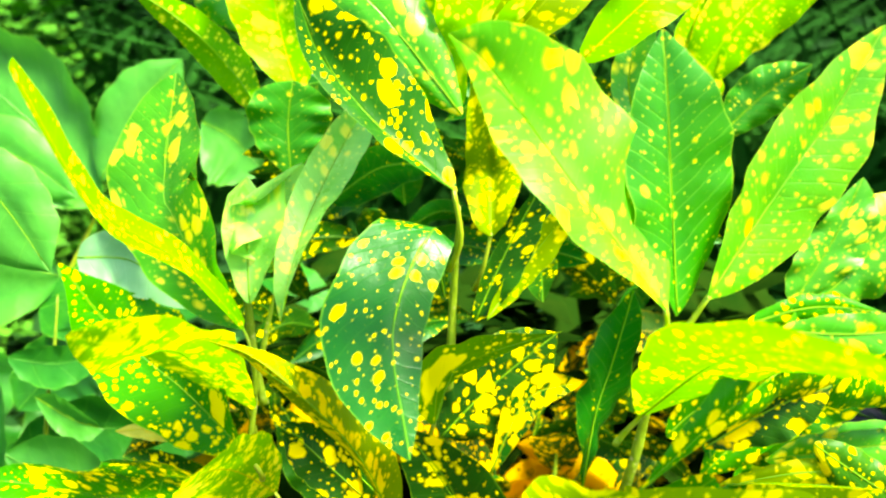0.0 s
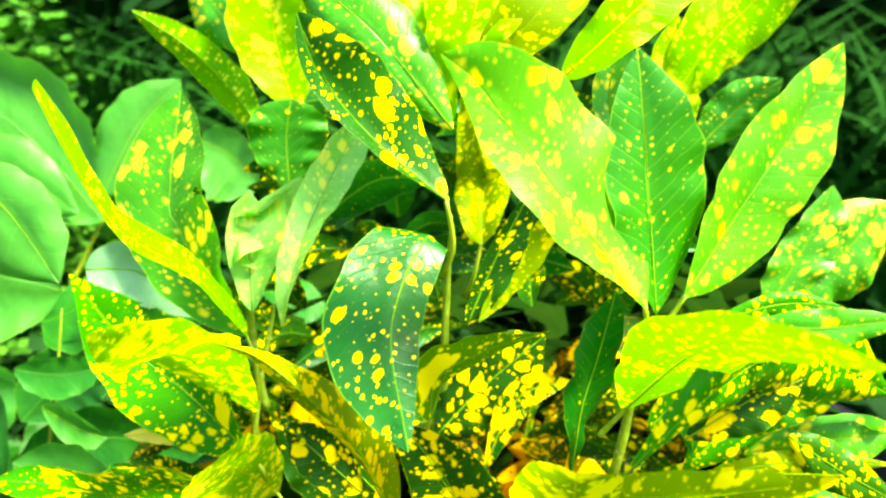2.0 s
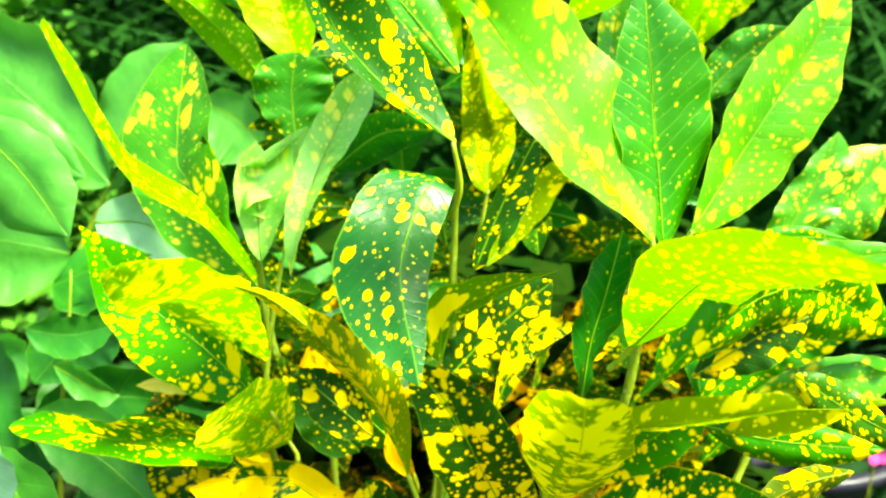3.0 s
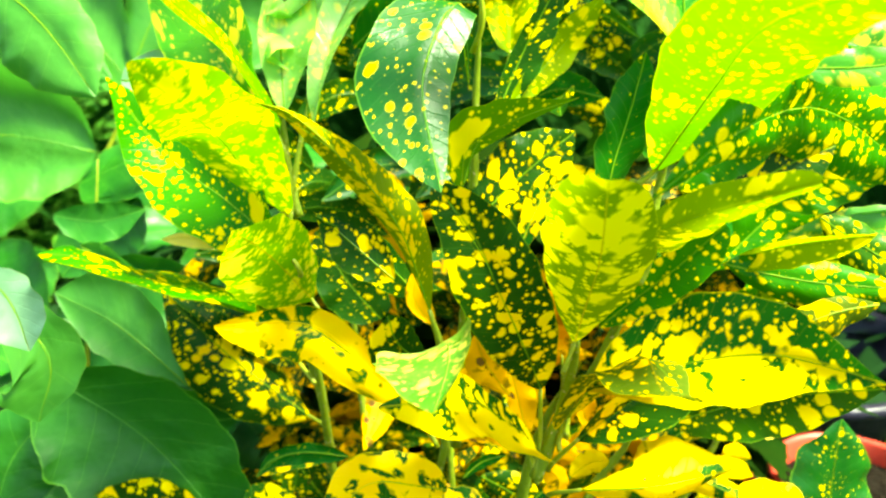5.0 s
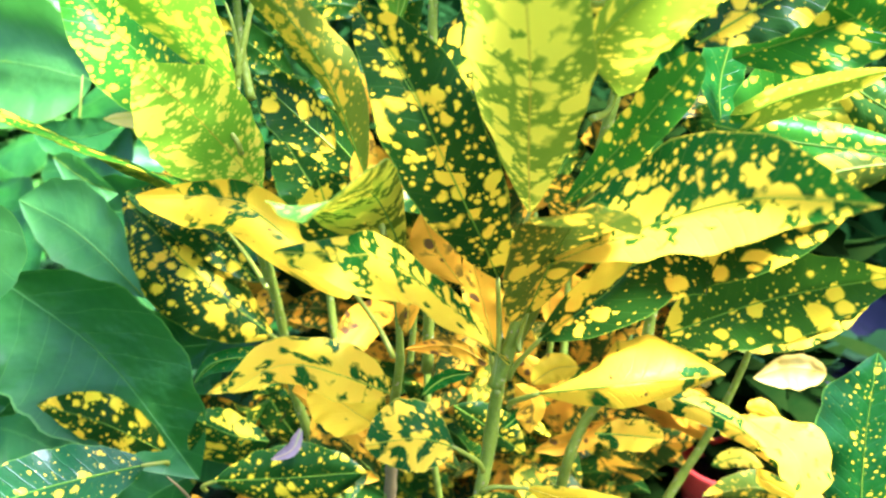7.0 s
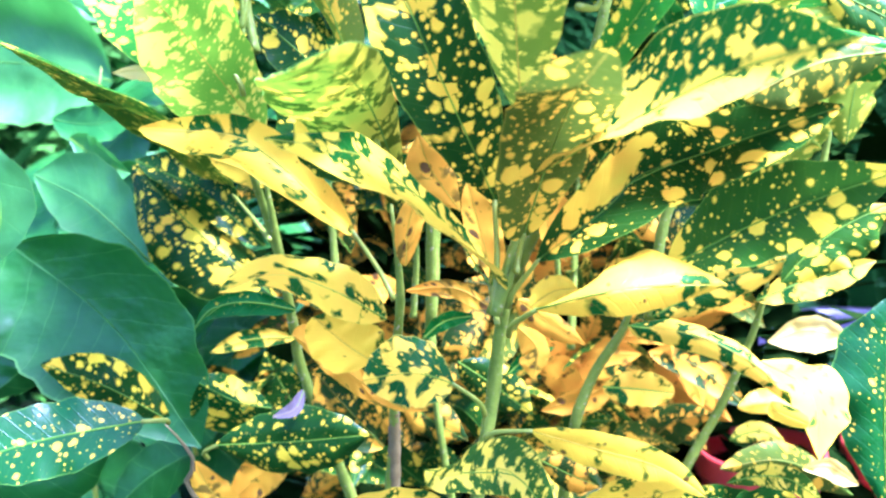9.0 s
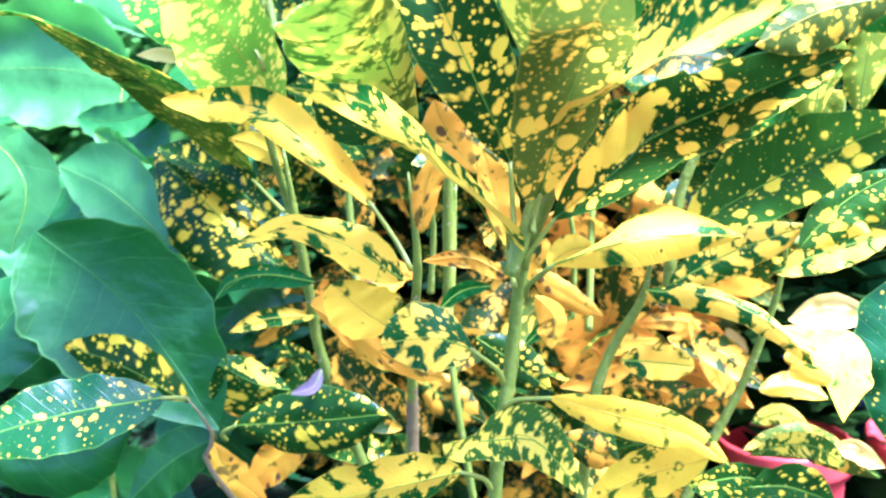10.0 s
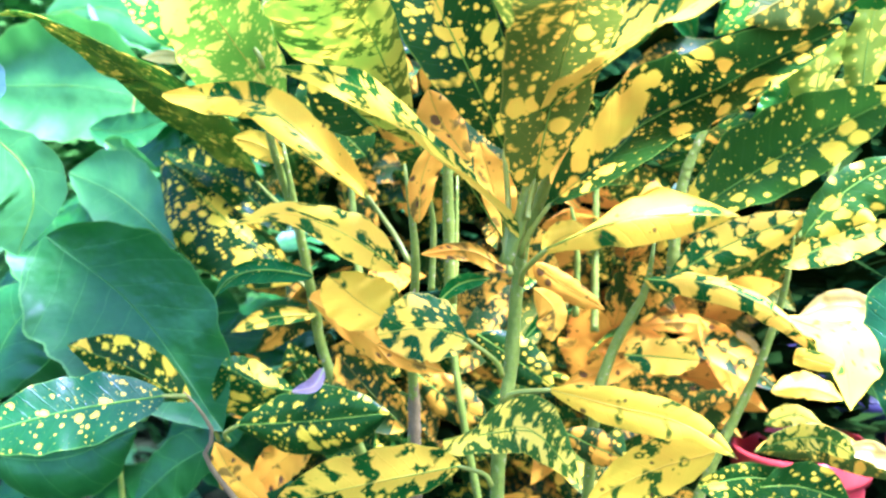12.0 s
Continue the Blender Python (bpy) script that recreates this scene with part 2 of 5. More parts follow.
YEL, YEL2 = (0.95, 0.76, 0.002), (0.94, 0.66, 0.0015)
GOLD, GOLD2 = (0.92, 0.54, 0.0015), (0.89, 0.43, 0.0010)
LEAF = {
    "fresh": leaf_material("fresh_leaf", (0.038, 0.25, 0.004), (0.115, 0.40, 0.008), YEL, (0.92, 0.80, 0.06), (0.40, 0.62, 0.08), big=0.74, small=0.34, through_light=0.42, rough=0.44, sheen=0.5, edge=3.8),
    # fresh leaf colour raised to look lit where the blade tilts into shade
    "fresh_lit": leaf_material("fresh_leaf_painted_lit", (0.065, 0.33, 0.006), (0.19, 0.50, 0.014), YEL, (0.92, 0.80, 0.06), (0.40, 0.62, 0.08), big=0.78, small=0.34, through_light=0.48, rough=0.44, sheen=0.5, edge=3.2),
    "green": leaf_material("plain_green_leaf", (0.022, 0.16, 0.004), (0.05, 0.24, 0.005), YEL, (0.92, 0.80, 0.06), (0.34, 0.56, 0.10), big=0.34, small=0.20, vein=1.0, through_light=0.38, rough=0.42, sheen=0.3, edge=5.0),
    "dark_bold": leaf_material("boldly_spotted_dark_leaf", (0.009, 0.058, 0.0032), (0.022, 0.102, 0.0036), YEL, YEL2, (0.16, 0.34, 0.04), big=0.86, small=0.40, through_light=0.26, rough=0.42),
    "lime": leaf_material("lime_leaf", (0.10, 0.33, 0.003), (0.19, 0.43, 0.004), (0.95, 0.84, 0.02), (0.95, 0.86, 0.05), (0.58, 0.70, 0.05), big=0.42, small=0.36, blotch=0.24, fleck=110.0, edge=5.0, through_light=0.42, rough=0.45),
    "lime_spotted": leaf_material("spotted_lime_leaf", (0.18, 0.40, 0.005), (0.28, 0.50, 0.008), (0.95, 0.80, 0.02), (0.94, 0.78, 0.06), (0.50, 0.60, 0.05), big=1.0, small=0.55, blotch=0.26, fleck=110.0, through_light=0.62, rough=0.42, streak=1.3),
    "lime_mottled": leaf_material("mottled_lime_leaf", (0.15, 0.42, 0.003), (0.26, 0.51, 0.004), (0.95, 0.80, 0.004), (0.95, 0.86, 0.02), (0.58, 0.70, 0.05), big=0.70, small=0.40, blotch=0.455, fleck=95.0, edge=5.0, through_light=0.55, rough=0.42, streak=1.25),
    "olive_spotted": leaf_material("spotted_olive_leaf", (0.15, 0.20, 0.005), (0.24, 0.29, 0.007), (0.96, 0.80, 0.006), (0.96, 0.80, 0.03), (0.55, 0.56, 0.06), big=1.1, small=0.62, blotch=0.49, fleck=64.0, edge=8.0, tip=-0.09, through_light=0.58, rough=0.42, streak=1.2),
    "lime_gold": leaf_material("yellow_mottled_leaf", (0.17, 0.28, 0.006), (0.27, 0.38, 0.010), (0.97, 0.84, 0.02), (0.97, 0.86, 0.03), (0.62, 0.60, 0.06), big=1.1, small=0.62, blotch=0.47, fleck=64.0, edge=6.0, tip=-0.10, through_light=0.64, rough=0.42, streak=1.2),
    # brighter copy of the lime leaf; sun on the top leaves is in the colour
    "lime_lit": leaf_material("lime_leaf_painted_sunlit", (0.16, 0.46, 0.004), (0.29, 0.57, 0.005), (0.95, 0.84, 0.02), (0.95, 0.86, 0.05), (0.60, 0.72, 0.05), big=0.58, small=0.38, blotch=0.36, edge=5.0, through_light=0.48, rough=0.42),
    "mid": leaf_material("spotted_green_leaf", (0.022, 0.150, 0.0039), (0.050, 0.220, 0.0042), YEL, YEL2, (0.20, 0.40, 0.04), big=0.62, small=0.36, through_light=0.3, rough=0.36),
    "dark": leaf_material("dark_leaf", (0.009, 0.048, 0.0030), (0.023, 0.090, 0.0036), YEL, YEL2, (0.16, 0.34, 0.04), big=0.50, small=0.28, through_light=0.22, rough=0.33),
    "dark_fine": leaf_material("finely_spotted_dark_leaf", (0.005, 0.060, 0.0045), (0.014, 0.105, 0.0051), YEL, YEL2, (0.16, 0.36, 0.05), big=0.36, small=0.22, through_light=0.2, rough=0.34, vein=0.25, sheen=0.3),
    "dark_narrow": leaf_material("dark_narrow_leaf", (0.020, 0.085, 0.0025), (0.042, 0.125, 0.0035), YEL, YEL2, (0.2, 0.36, 0.04), big=0.80, small=0.32, through_light=0.25, rough=0.4),
    "half": leaf_material("half_golden_leaf", (0.009, 0.042, 0.0030), (0.021, 0.076, 0.0034), YEL, GOLD, (0.20, 0.34, 0.04), big=0.70, small=0.38, blotch=0.39, fleck=80.0, through_light=0.24, rough=0.36),
    "half_patch": leaf_material("gold_patched_dark_leaf", (0.009, 0.042, 0.0030), (0.021, 0.076, 0.0034), YEL, (0.90, 0.46, 0.001), (0.16, 0.30, 0.04), big=0.72, small=0.36, through_light=0.24, rough=0.36, patch=(-0.0115, 0.052, 0.0105)),
    "half_old": leaf_material("old_blotched_leaf", (0.010, 0.045, 0.0040), (0.035, 0.070, 0.0042), (0.86, 0.51, 0.002), (0.79, 0.36, 0.0015), (0.30, 0.24, 0.03), big=0.75, small=0.40, blotch=0.42, fleck=80.0, through_light=0.24, rough=0.5, specks=0.3),
    "half_pale": leaf_material("half_yellow_leaf", (0.028, 0.100, 0.0042), (0.060, 0.150, 0.0045), YEL, (0.93, 0.70, 0.04), (0.40, 0.46, 0.05), big=0.62, small=0.36, blotch=0.50, fleck=105.0, through_light=0.3, rough=0.5, streak=1.5),
    "gold": leaf_material("golden_leaf", (0.025, 0.085, 0.0042), (0.050, 0.130, 0.0045), (0.96, 0.70, 0.002), (0.93, 0.60, 0.002), (0.85, 0.60, 0.05), big=0.7, small=0.4, blotch=0.66, fleck=75.0, through_light=0.34, rough=0.42, specks=0.24),
    "gold_green": leaf_material("green_flecked_golden_leaf", (0.007, 0.068, 0.0045), (0.020, 0.110, 0.0048), (0.96, 0.70, 0.010), (0.95, 0.58, 0.012), (0.62, 0.56, 0.06), big=0.7, small=0.4, blotch=0.56, fleck=95.0, through_light=0.3, rough=0.4),
    "two_tone": leaf_material("half_gilded_leaf", (0.007, 0.075, 0.0043), (0.020, 0.120, 0.0045), (0.96, 0.72, 0.010), (0.95, 0.62, 0.012), (0.62, 0.56, 0.06), big=1.0, small=0.44, blotch=0.52, fleck=95.0, through_light=0.3, rough=0.34, lean=0.115),
    "orange": leaf_material("old_orange_leaf", (0.16, 0.13, 0.006), (0.30, 0.16, 0.006), (0.91, 0.51, 0.002), (0.83, 0.36, 0.0015), (0.66, 0.38, 0.02), big=0.7, small=0.4, blotch=0.64, fleck=80.0, through_light=0.28, rough=0.5, specks=0.42),
    "pale": leaf_material("bleached_leaf", (0.55, 0.44, 0.05), (0.66, 0.52, 0.08), (0.93, 0.70, 0.08), (0.94, 0.74, 0.16), (0.90, 0.72, 0.16), big=0.7, small=0.4, blotch=0.80, through_light=0.36, rough=0.42),
    # the whitish sky sheen on these leaves is painted into the second green
    "pale_sheen": leaf_material("green_leaf_painted_sheen", (0.10, 0.44, 0.015), (0.50, 0.82, 0.22), (0.88, 0.84, 0.10), (0.92, 0.88, 0.2), (0.45, 0.7, 0.18), big=0.6, small=0.3, through_light=0.4, rough=0.30, sheen=1.0, edge=5.0, relief=2.0),
    "dried": leaf_material("dried_leaf", (0.13, 0.105, 0.10), (0.28, 0.23, 0.22), (0.5, 0.4, 0.4), (0.5, 0.4, 0.4), (0.4, 0.33, 0.3), big=0.0, small=0.0, through_light=0.15, rough=0.6, relief=2.5),
    # yellow blotches are the leaf's own; the whitish gloss is mixed into its greens
    "sheen_mottled": leaf_material("mottled_leaf_painted_sheen", (0.05, 0.24, 0.008), (0.18, 0.46, 0.05), (0.88, 0.84, 0.10), (0.92, 0.88, 0.2), (0.45, 0.7, 0.18), blotch=0.38, fleck=80.0, big=0.75, small=0.38, through_light=0.4, rough=0.30, sheen=1.0, edge=5.0, relief=2.0),
    # lighter copy of the broad leaf, for those that catch light and sky
    "broad_lit": leaf_material("broad_leaf_painted_lit", (0.045, 0.22, 0.014), (0.095, 0.33, 0.028), (0.1, 0.4, 0.06), (0.1, 0.4, 0.06), (0.20, 0.46, 0.09), big=0.0, small=0.0, vein=1.3, through_light=0.40, rough=0.48, sheen=0.6, relief=3.0, pitch=150.0),
    # broad leaf with the blue-white reflection of the sky put into its colour
    "broad_sheen": leaf_material("broad_leaf_painted_sheen", (0.15, 0.34, 0.14), (0.30, 0.50, 0.28), (0.4, 0.5, 0.3), (0.4, 0.5, 0.3), (0.45, 0.6, 0.4), big=0.0, small=0.0, vein=0.4, through_light=0.2, rough=0.36, sheen=0.5),
    "under": leaf_material("leaf_underside", (0.190, 0.300, 0.0040), (0.270, 0.380, 0.0050), YEL, (0.92, 0.76, 0.03), (0.44, 0.50, 0.05), big=0.72, small=0.40, through_light=0.60, rough=0.5),
    "under_patch": leaf_material("patched_leaf_underside", (0.070, 0.190, 0.0037), (0.120, 0.260, 0.0039), YEL, (0.92, 0.72, 0.02), (0.34, 0.46, 0.04), big=0.56, small=0.34, through_light=0.4, rough=0.5, patch=(-0.0085, 0.024, 0.0075)),
    "under_old": leaf_material("old_leaf_underside", (0.060, 0.105, 0.005), (0.10, 0.150, 0.006), (0.92, 0.66, 0.002), (0.88, 0.48, 0.002), (0.42, 0.34, 0.05), big=0.70, small=0.38, blotch=0.38, fleck=90.0, through_light=0.32, rough=0.5),
    "under_gold": leaf_material("golden_blotched_underside", (0.14, 0.21, 0.0037), (0.20, 0.28, 0.0040), (0.92, 0.68, 0.002), (0.90, 0.56, 0.002), (0.50, 0.44, 0.05), big=0.62, small=0.36, blotch=0.45, fleck=90.0, through_light=0.34, rough=0.5, sheen=0.12, streak=1.3),
    "gold_tip": leaf_material("green_tipped_golden_leaf", (0.010, 0.080, 0.0045), (0.030, 0.130, 0.0048), (0.95, 0.70, 0.002), GOLD, (0.85, 0.60, 0.05), big=0.7, small=0.4, blotch=0.66, through_light=0.32, rough=0.42, tip=0.04, specks=0.2),
    "plain": leaf_material("young_dark_leaf", (0.008, 0.085, 0.0051), (0.020, 0.140, 0.0060), YEL, YEL2, (0.22, 0.40, 0.08), big=0.2, small=0.1, vein=0.6, through_light=0.25, rough=0.34),
    "broad": leaf_material("broad_leaf", (0.012, 0.108, 0.0045), (0.036, 0.180, 0.0075), (0.1, 0.4, 0.06), (0.1, 0.4, 0.06), (0.16, 0.42, 0.08), big=0.0, small=0.0, vein=1.6, through_light=0.26, rough=0.46, sheen=0.40, relief=4.2, pitch=150.0),
}


def surface(name, colour, colour_two, scale, rough=0.7, bump=0.3, depth=0.002, spec=0.4):
    n = Nodes(name)
    p = n.place()
    f = n.math("MULTIPLY_ADD", n.noise(p, scale, 4.0, 0.65), 1.8, -0.4, clamp=True)
    shade = n.mix(f, colour, colour_two)
    shade = n.mix(n.math("MULTIPLY", n.noise(p, scale * 9, 3.0), 0.35), shade, tuple(c * 0.45 for c in colour))
    n.put(n.bsdf.inputs["Base Color"], shade)
    n.put(n.bsdf.inputs["Roughness"], n.math("MULTIPLY_ADD", n.noise(p, scale * 3, 2.0), 0.25, rough - 0.12))
    n.bsdf.inputs["Specular IOR Level"].default_value = spec
    n.bump(n.math("ADD", n.noise(p, scale * 5, 4.0), n.math("MULTIPLY", f, 0.6)), bump, depth)
    return n.mat


STEM = surface("green_stem", (0.125, 0.20, 0.008), (0.29, 0.36, 0.02), 70.0, 0.5, 0.7, 0.0012, 0.2)
tree = STEM.node_tree
flecks, over, spotty = tree.nodes.new("ShaderNodeTexNoise"), tree.nodes.new("ShaderNodeMix"), tree.nodes.new("ShaderNodeMath")
flecks.inputs["Scale"].default_value, flecks.inputs["Detail"].default_value = 420.0, 1.0
tree.links.new(tree.nodes.new("ShaderNodeTexCoord").outputs["Object"], flecks.inputs["Vector"])
spotty.operation, spotty.use_clamp = "MULTIPLY_ADD", True
spotty.inputs[1].default_value, spotty.inputs[2].default_value = 9.0, -5.9
tree.links.new(flecks.outputs["Fac"], spotty.inputs[0])
over.data_type = "RGBA"
tree.links.new(spotty.outputs[0], over.inputs[0])
stem_skin = tree.nodes["Principled BSDF"].inputs["Base Color"]
tree.links.new(stem_skin.links[0].from_socket, over.inputs[6])
over.inputs[7].default_value = (0.42, 0.36, 0.16, 1.0)
tree.links.new(over.outputs[2], stem_skin)
BARK = surface("grey_bark", (0.15, 0.11, 0.022), (0.26, 0.20, 0.045), 120.0, 0.75, 0.6, 0.0012)
STALK = surface("pale_leaf_stalk", (0.22, 0.30, 0.010), (0.36, 0.38, 0.018), 120.0, 0.45, 0.3, 0.0006)
RIB = surface("green_midrib", (0.15, 0.32, 0.010), (0.25, 0.42, 0.018), 80.0, 0.5, 0.2, 0.0004, 0.1)
RIB_DEEP = surface("deep_green_midrib", (0.06, 0.22, 0.03), (0.10, 0.28, 0.04), 80.0, 0.5, 0.2, 0.0004, 0.1)
RIB_GOLD = surface("golden_midrib", (0.66, 0.46, 0.006), (0.74, 0.54, 0.010), 80.0, 0.5, 0.2, 0.0004, 0.1)
GOLDEN = ("lime_gold", "gold", "orange", "pale", "lime_spotted", "lime_lit")
SOIL = surface("damp_soil", (0.006, 0.005, 0.003), (0.014, 0.010, 0.006), 14.0, 0.95, 1.0, 0.02, 0.05)
GROUND = surface("garden_ground", (0.008, 0.020, 0.004), (0.020, 0.024, 0.008), 3.0, 0.95, 1.0, 0.03, 0.04)
CLAY = surface("red_pot_plastic", (0.55, 0.045, 0.03), (0.65, 0.07, 0.035), 20.0, 0.4, 0.15, 0.001)
INK = surface("dark_pot_plastic", (0.012, 0.010, 0.022), (0.022, 0.018, 0.036), 25.0, 0.4, 0.2, 0.001)
PETAL = surface("pink_petal", (0.70, 0.04, 0.30), (0.75, 0.10, 0.42), 60.0, 0.5, 0.2, 0.0008)
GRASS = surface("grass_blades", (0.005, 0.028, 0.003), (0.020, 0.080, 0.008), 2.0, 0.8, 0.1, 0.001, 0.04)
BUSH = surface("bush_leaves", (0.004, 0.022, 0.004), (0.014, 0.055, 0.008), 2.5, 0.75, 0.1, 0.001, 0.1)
HERB = surface("herb_leaves", (0.04, 0.15, 0.010), (0.10, 0.28, 0.016), 8.0, 0.6, 0.1, 0.001, 0.2)


# ---- builders ----
def part(name, bm, material, parent, label=""):
    mesh = bpy.data.meshes.new(name)
    bm.to_mesh(mesh)
    bm.free()
    mesh.shade_smooth()
    mesh.materials.append(material)
    ob = new(name, mesh)
    ob.parent = parent
    if label:
        tagged(ob, label)
    return ob


def thing(name, place, label, category, group="", kind=""):
    ob = new(name)
    ob.location = place
    return tagged(ob, label, category, group, kind)


def spline(points, steps):
    """A smooth line through the points, at even steps."""
    p = [Vector(q) for q in points]
    p = [2 * p[0] - p[1], *p, 2 * p[-1] - p[-2]]
    line = []
    for i in range(1, len(p) - 2):
        a, b, c, d = p[i - 1 : i + 3]
        for k in range(24):
            u = k / 24
            line.append(0.5 * (2 * b + (c - a) * u + (2 * a - 5 * b + 4 * c - d) * u * u + (3 * b - a - 3 * c + d) * u**3))
    line.append(p[-2].copy())
    run = [0.0]
    for a, b in zip(line, line[1:]):
        run.append(run[-1] + (b - a).length)
    out, j = [], 0
    for k in range(steps + 1):
        want = run[-1] * k / steps
        while j < len(run) - 2 and run[j + 1] < want:
            j += 1
        f = (want - run[j]) / max(run[j + 1] - run[j], 1e-9)
        out.append(line[j].lerp(line[j + 1], min(max(f, 0), 1)))
    return out, run[-1]


def tube(points, radii, steps=12, sides=7, knots=0.0, taper=0.0):
    """A round stem through the points, its radius gliding from the first to the last, with swollen joints where knots is set."""
    bm = bmesh.new()
    line, length = spline(points, steps)
    rings = []
    side = Vector((1, 0.2, 0.1))
    for k, p in enumerate(line):
        ahead = (line[min(k + 1, steps)] - line[max(k - 1, 0)]).normalized()
        side = (side - ahead * side.dot(ahead)).normalized()
        up = ahead.cross(side)
        r = radii[0] + (radii[1] - radii[0]) * k / steps
        r *= 1 - taper * (k / steps) ** 8
        r *= 1 + knots * (1.0 if k % 4 == 0 else -0.15)
        rings.append([bm.verts.new(p + r * (math.cos(a) * side + math.sin(a) * up)) for a in (2 * math.pi * i / sides for i in range(sides))])
    for a, b in zip(rings, rings[1:]):
        for i in range(sides):
            bm.faces.new((a[i], a[(i + 1) % sides], b[(i + 1) % sides], b[i]))
    bm.faces.new(list(reversed(rings[0])))
    bm.faces.new(rings[-1])
    return bm


def blade(rib, left, right, widest, full=False, steps=30, across=5, ripple=0.10, dome=0.27, teeth=0.0, slim=None, twist=0.0, cup=None, lift=0.0):
    """A leaf blade along the rib: left and right reach from the rib to its edges at the widest place, slim narrows both ends, twist winds the blade round the rib, lift sets a skin off it."""
    line, length = spline(rib, steps)
    left, right = Vector(left), Vector(right)
    k0 = round(widest * steps)
    main = (line[min(k0 + 1, steps)] - line[max(k0 - 1, 0)]).normalized()
    bend = math.log(0.5) / math.log(min(max(widest, 0.34), 0.66))
    power = 0.5 if full else 0.69
    seed = (rib[0][0] * 91.7 + rib[0][2] * 57.3) % 6.28
    cup = 0.34 * math.sin(seed * 5.1) if cup is None else cup
    face = right.cross(main) - left.cross(main)
    face = face.normalized() if face.length > 1e-6 else Vector((0, -1, 0))
    bm = bmesh.new()
    skin, unit = bm.loops.layers.uv.new("skin"), bm.loops.layers.uv.new("blade")
    rows, where = [], {}
    for k, p in enumerate(line):
        s = k / steps
        ahead = (line[min(k + 1, steps)] - line[max(k - 1, 0)]).normalized()
        turn = main.rotation_difference(ahead)
        if twist:
            turn = Quaternion(ahead, radians(twist) * (s - widest)) @ turn
        w = max(math.sin(math.pi * min(max(s, 0.0), 1.0) ** bend), 0.0) ** power if 0 < k < steps else 0.03
        if slim:
            near = min(max(s, 0.004), 0.996)
            w = (near / widest) ** slim * ((1 - near) / (1 - widest)) ** (slim * (1 - widest) / widest)
        elif not full:
            w *= 1 - 0.35 * max(0.0, (s - 0.8) / 0.2) ** 1.5
        up = turn @ face
        row = []
        for j in range(-across, across + 1):
            u = j / across
            edge = turn @ (right if j > 0 else left)
            a = abs(u)
            rise = dome * (a - a * a) * edge.length * w
            rise += ripple * edge.length * a * a * w * (math.sin(s * 17 + seed + (1.3 if j > 0 else 0)) + 0.6 * math.sin(s * 33 + 2 * seed))
            rise += cup * edge.length * a**3 * w
            nick = 1 + (0.025 * math.sin(s * 41 + seed * 3) + 0.02 * math.sin(s * 23 + seed * 7) + teeth * (s * 22 % 1.0 - 0.5)) * a
            q = bm.verts.new(p + edge * a * w * nick + up * (rise + lift))
            where[q] = (math.copysign(a, u) * edge.length * w, s * length, u, s)
            row.append(q)
        rows.append(row)
    for a, b in zip(rows, rows[1:]):
        for i in range(len(a) - 1):
            f = bm.faces.new((a[i], a[i + 1], b[i + 1], b[i]))
            for loop in f.loops:
                x, y, u, s = where[loop.vert]
                loop[skin].uv, loop[unit].uv = (x, y), (u, s)
    return bm


def leaf(plant, kind, rib, left, right, widest, full=False, petiole=None, midrib=True, back=None, back_side=1, **more):
    """A leaf of a plant: its blade, its other side where that looks different, and the stalk that joins it to a stem."""
    base = plant.location
    rib = [Vector(p) - base for p in rib]
    if kind in ("broad", "broad_lit"):
        more = {"ripple": 0.045, "teeth": 0.02, "steps": 52, **more}
    ob = part("leaf", blade(rib, left, right, widest, full, **more), LEAF[kind], plant, LEAF_LABEL[kind])
    if back:
        part("leaf_underside", blade(rib, left, right, widest, full, lift=0.0005 * back_side, **more), LEAF[back], ob, LEAF_LABEL[back])
    if midrib:
        line, _ = spline(rib, 14)
        lift = (Vector(right).cross(line[8] - line[6]) - Vector(left).cross(line[8] - line[6])).normalized() * 0.00025
        part("midrib", tube([line[0] + lift, line[5] + lift, line[9] + lift, line[13] + lift], (0.0003 if kind in GOLDEN else 0.00045, 0.00015), 12, 5), RIB_GOLD if kind in GOLDEN else RIB_DEEP if kind == "broad" else RIB, ob, "pale midrib")
    if petiole:
        end = Vector(petiole) - base
        first = rib[0] + (rib[1] - rib[0]) * 0.04
        sag = (first + end) / 2 + (rib[0] - rib[1]).normalized() * 0.006
        part("leaf_stalk", tube([end, sag, first], (0.0017, 0.0012), 8, 6), STALK, ob, "pale green leaf stalk")
    return ob


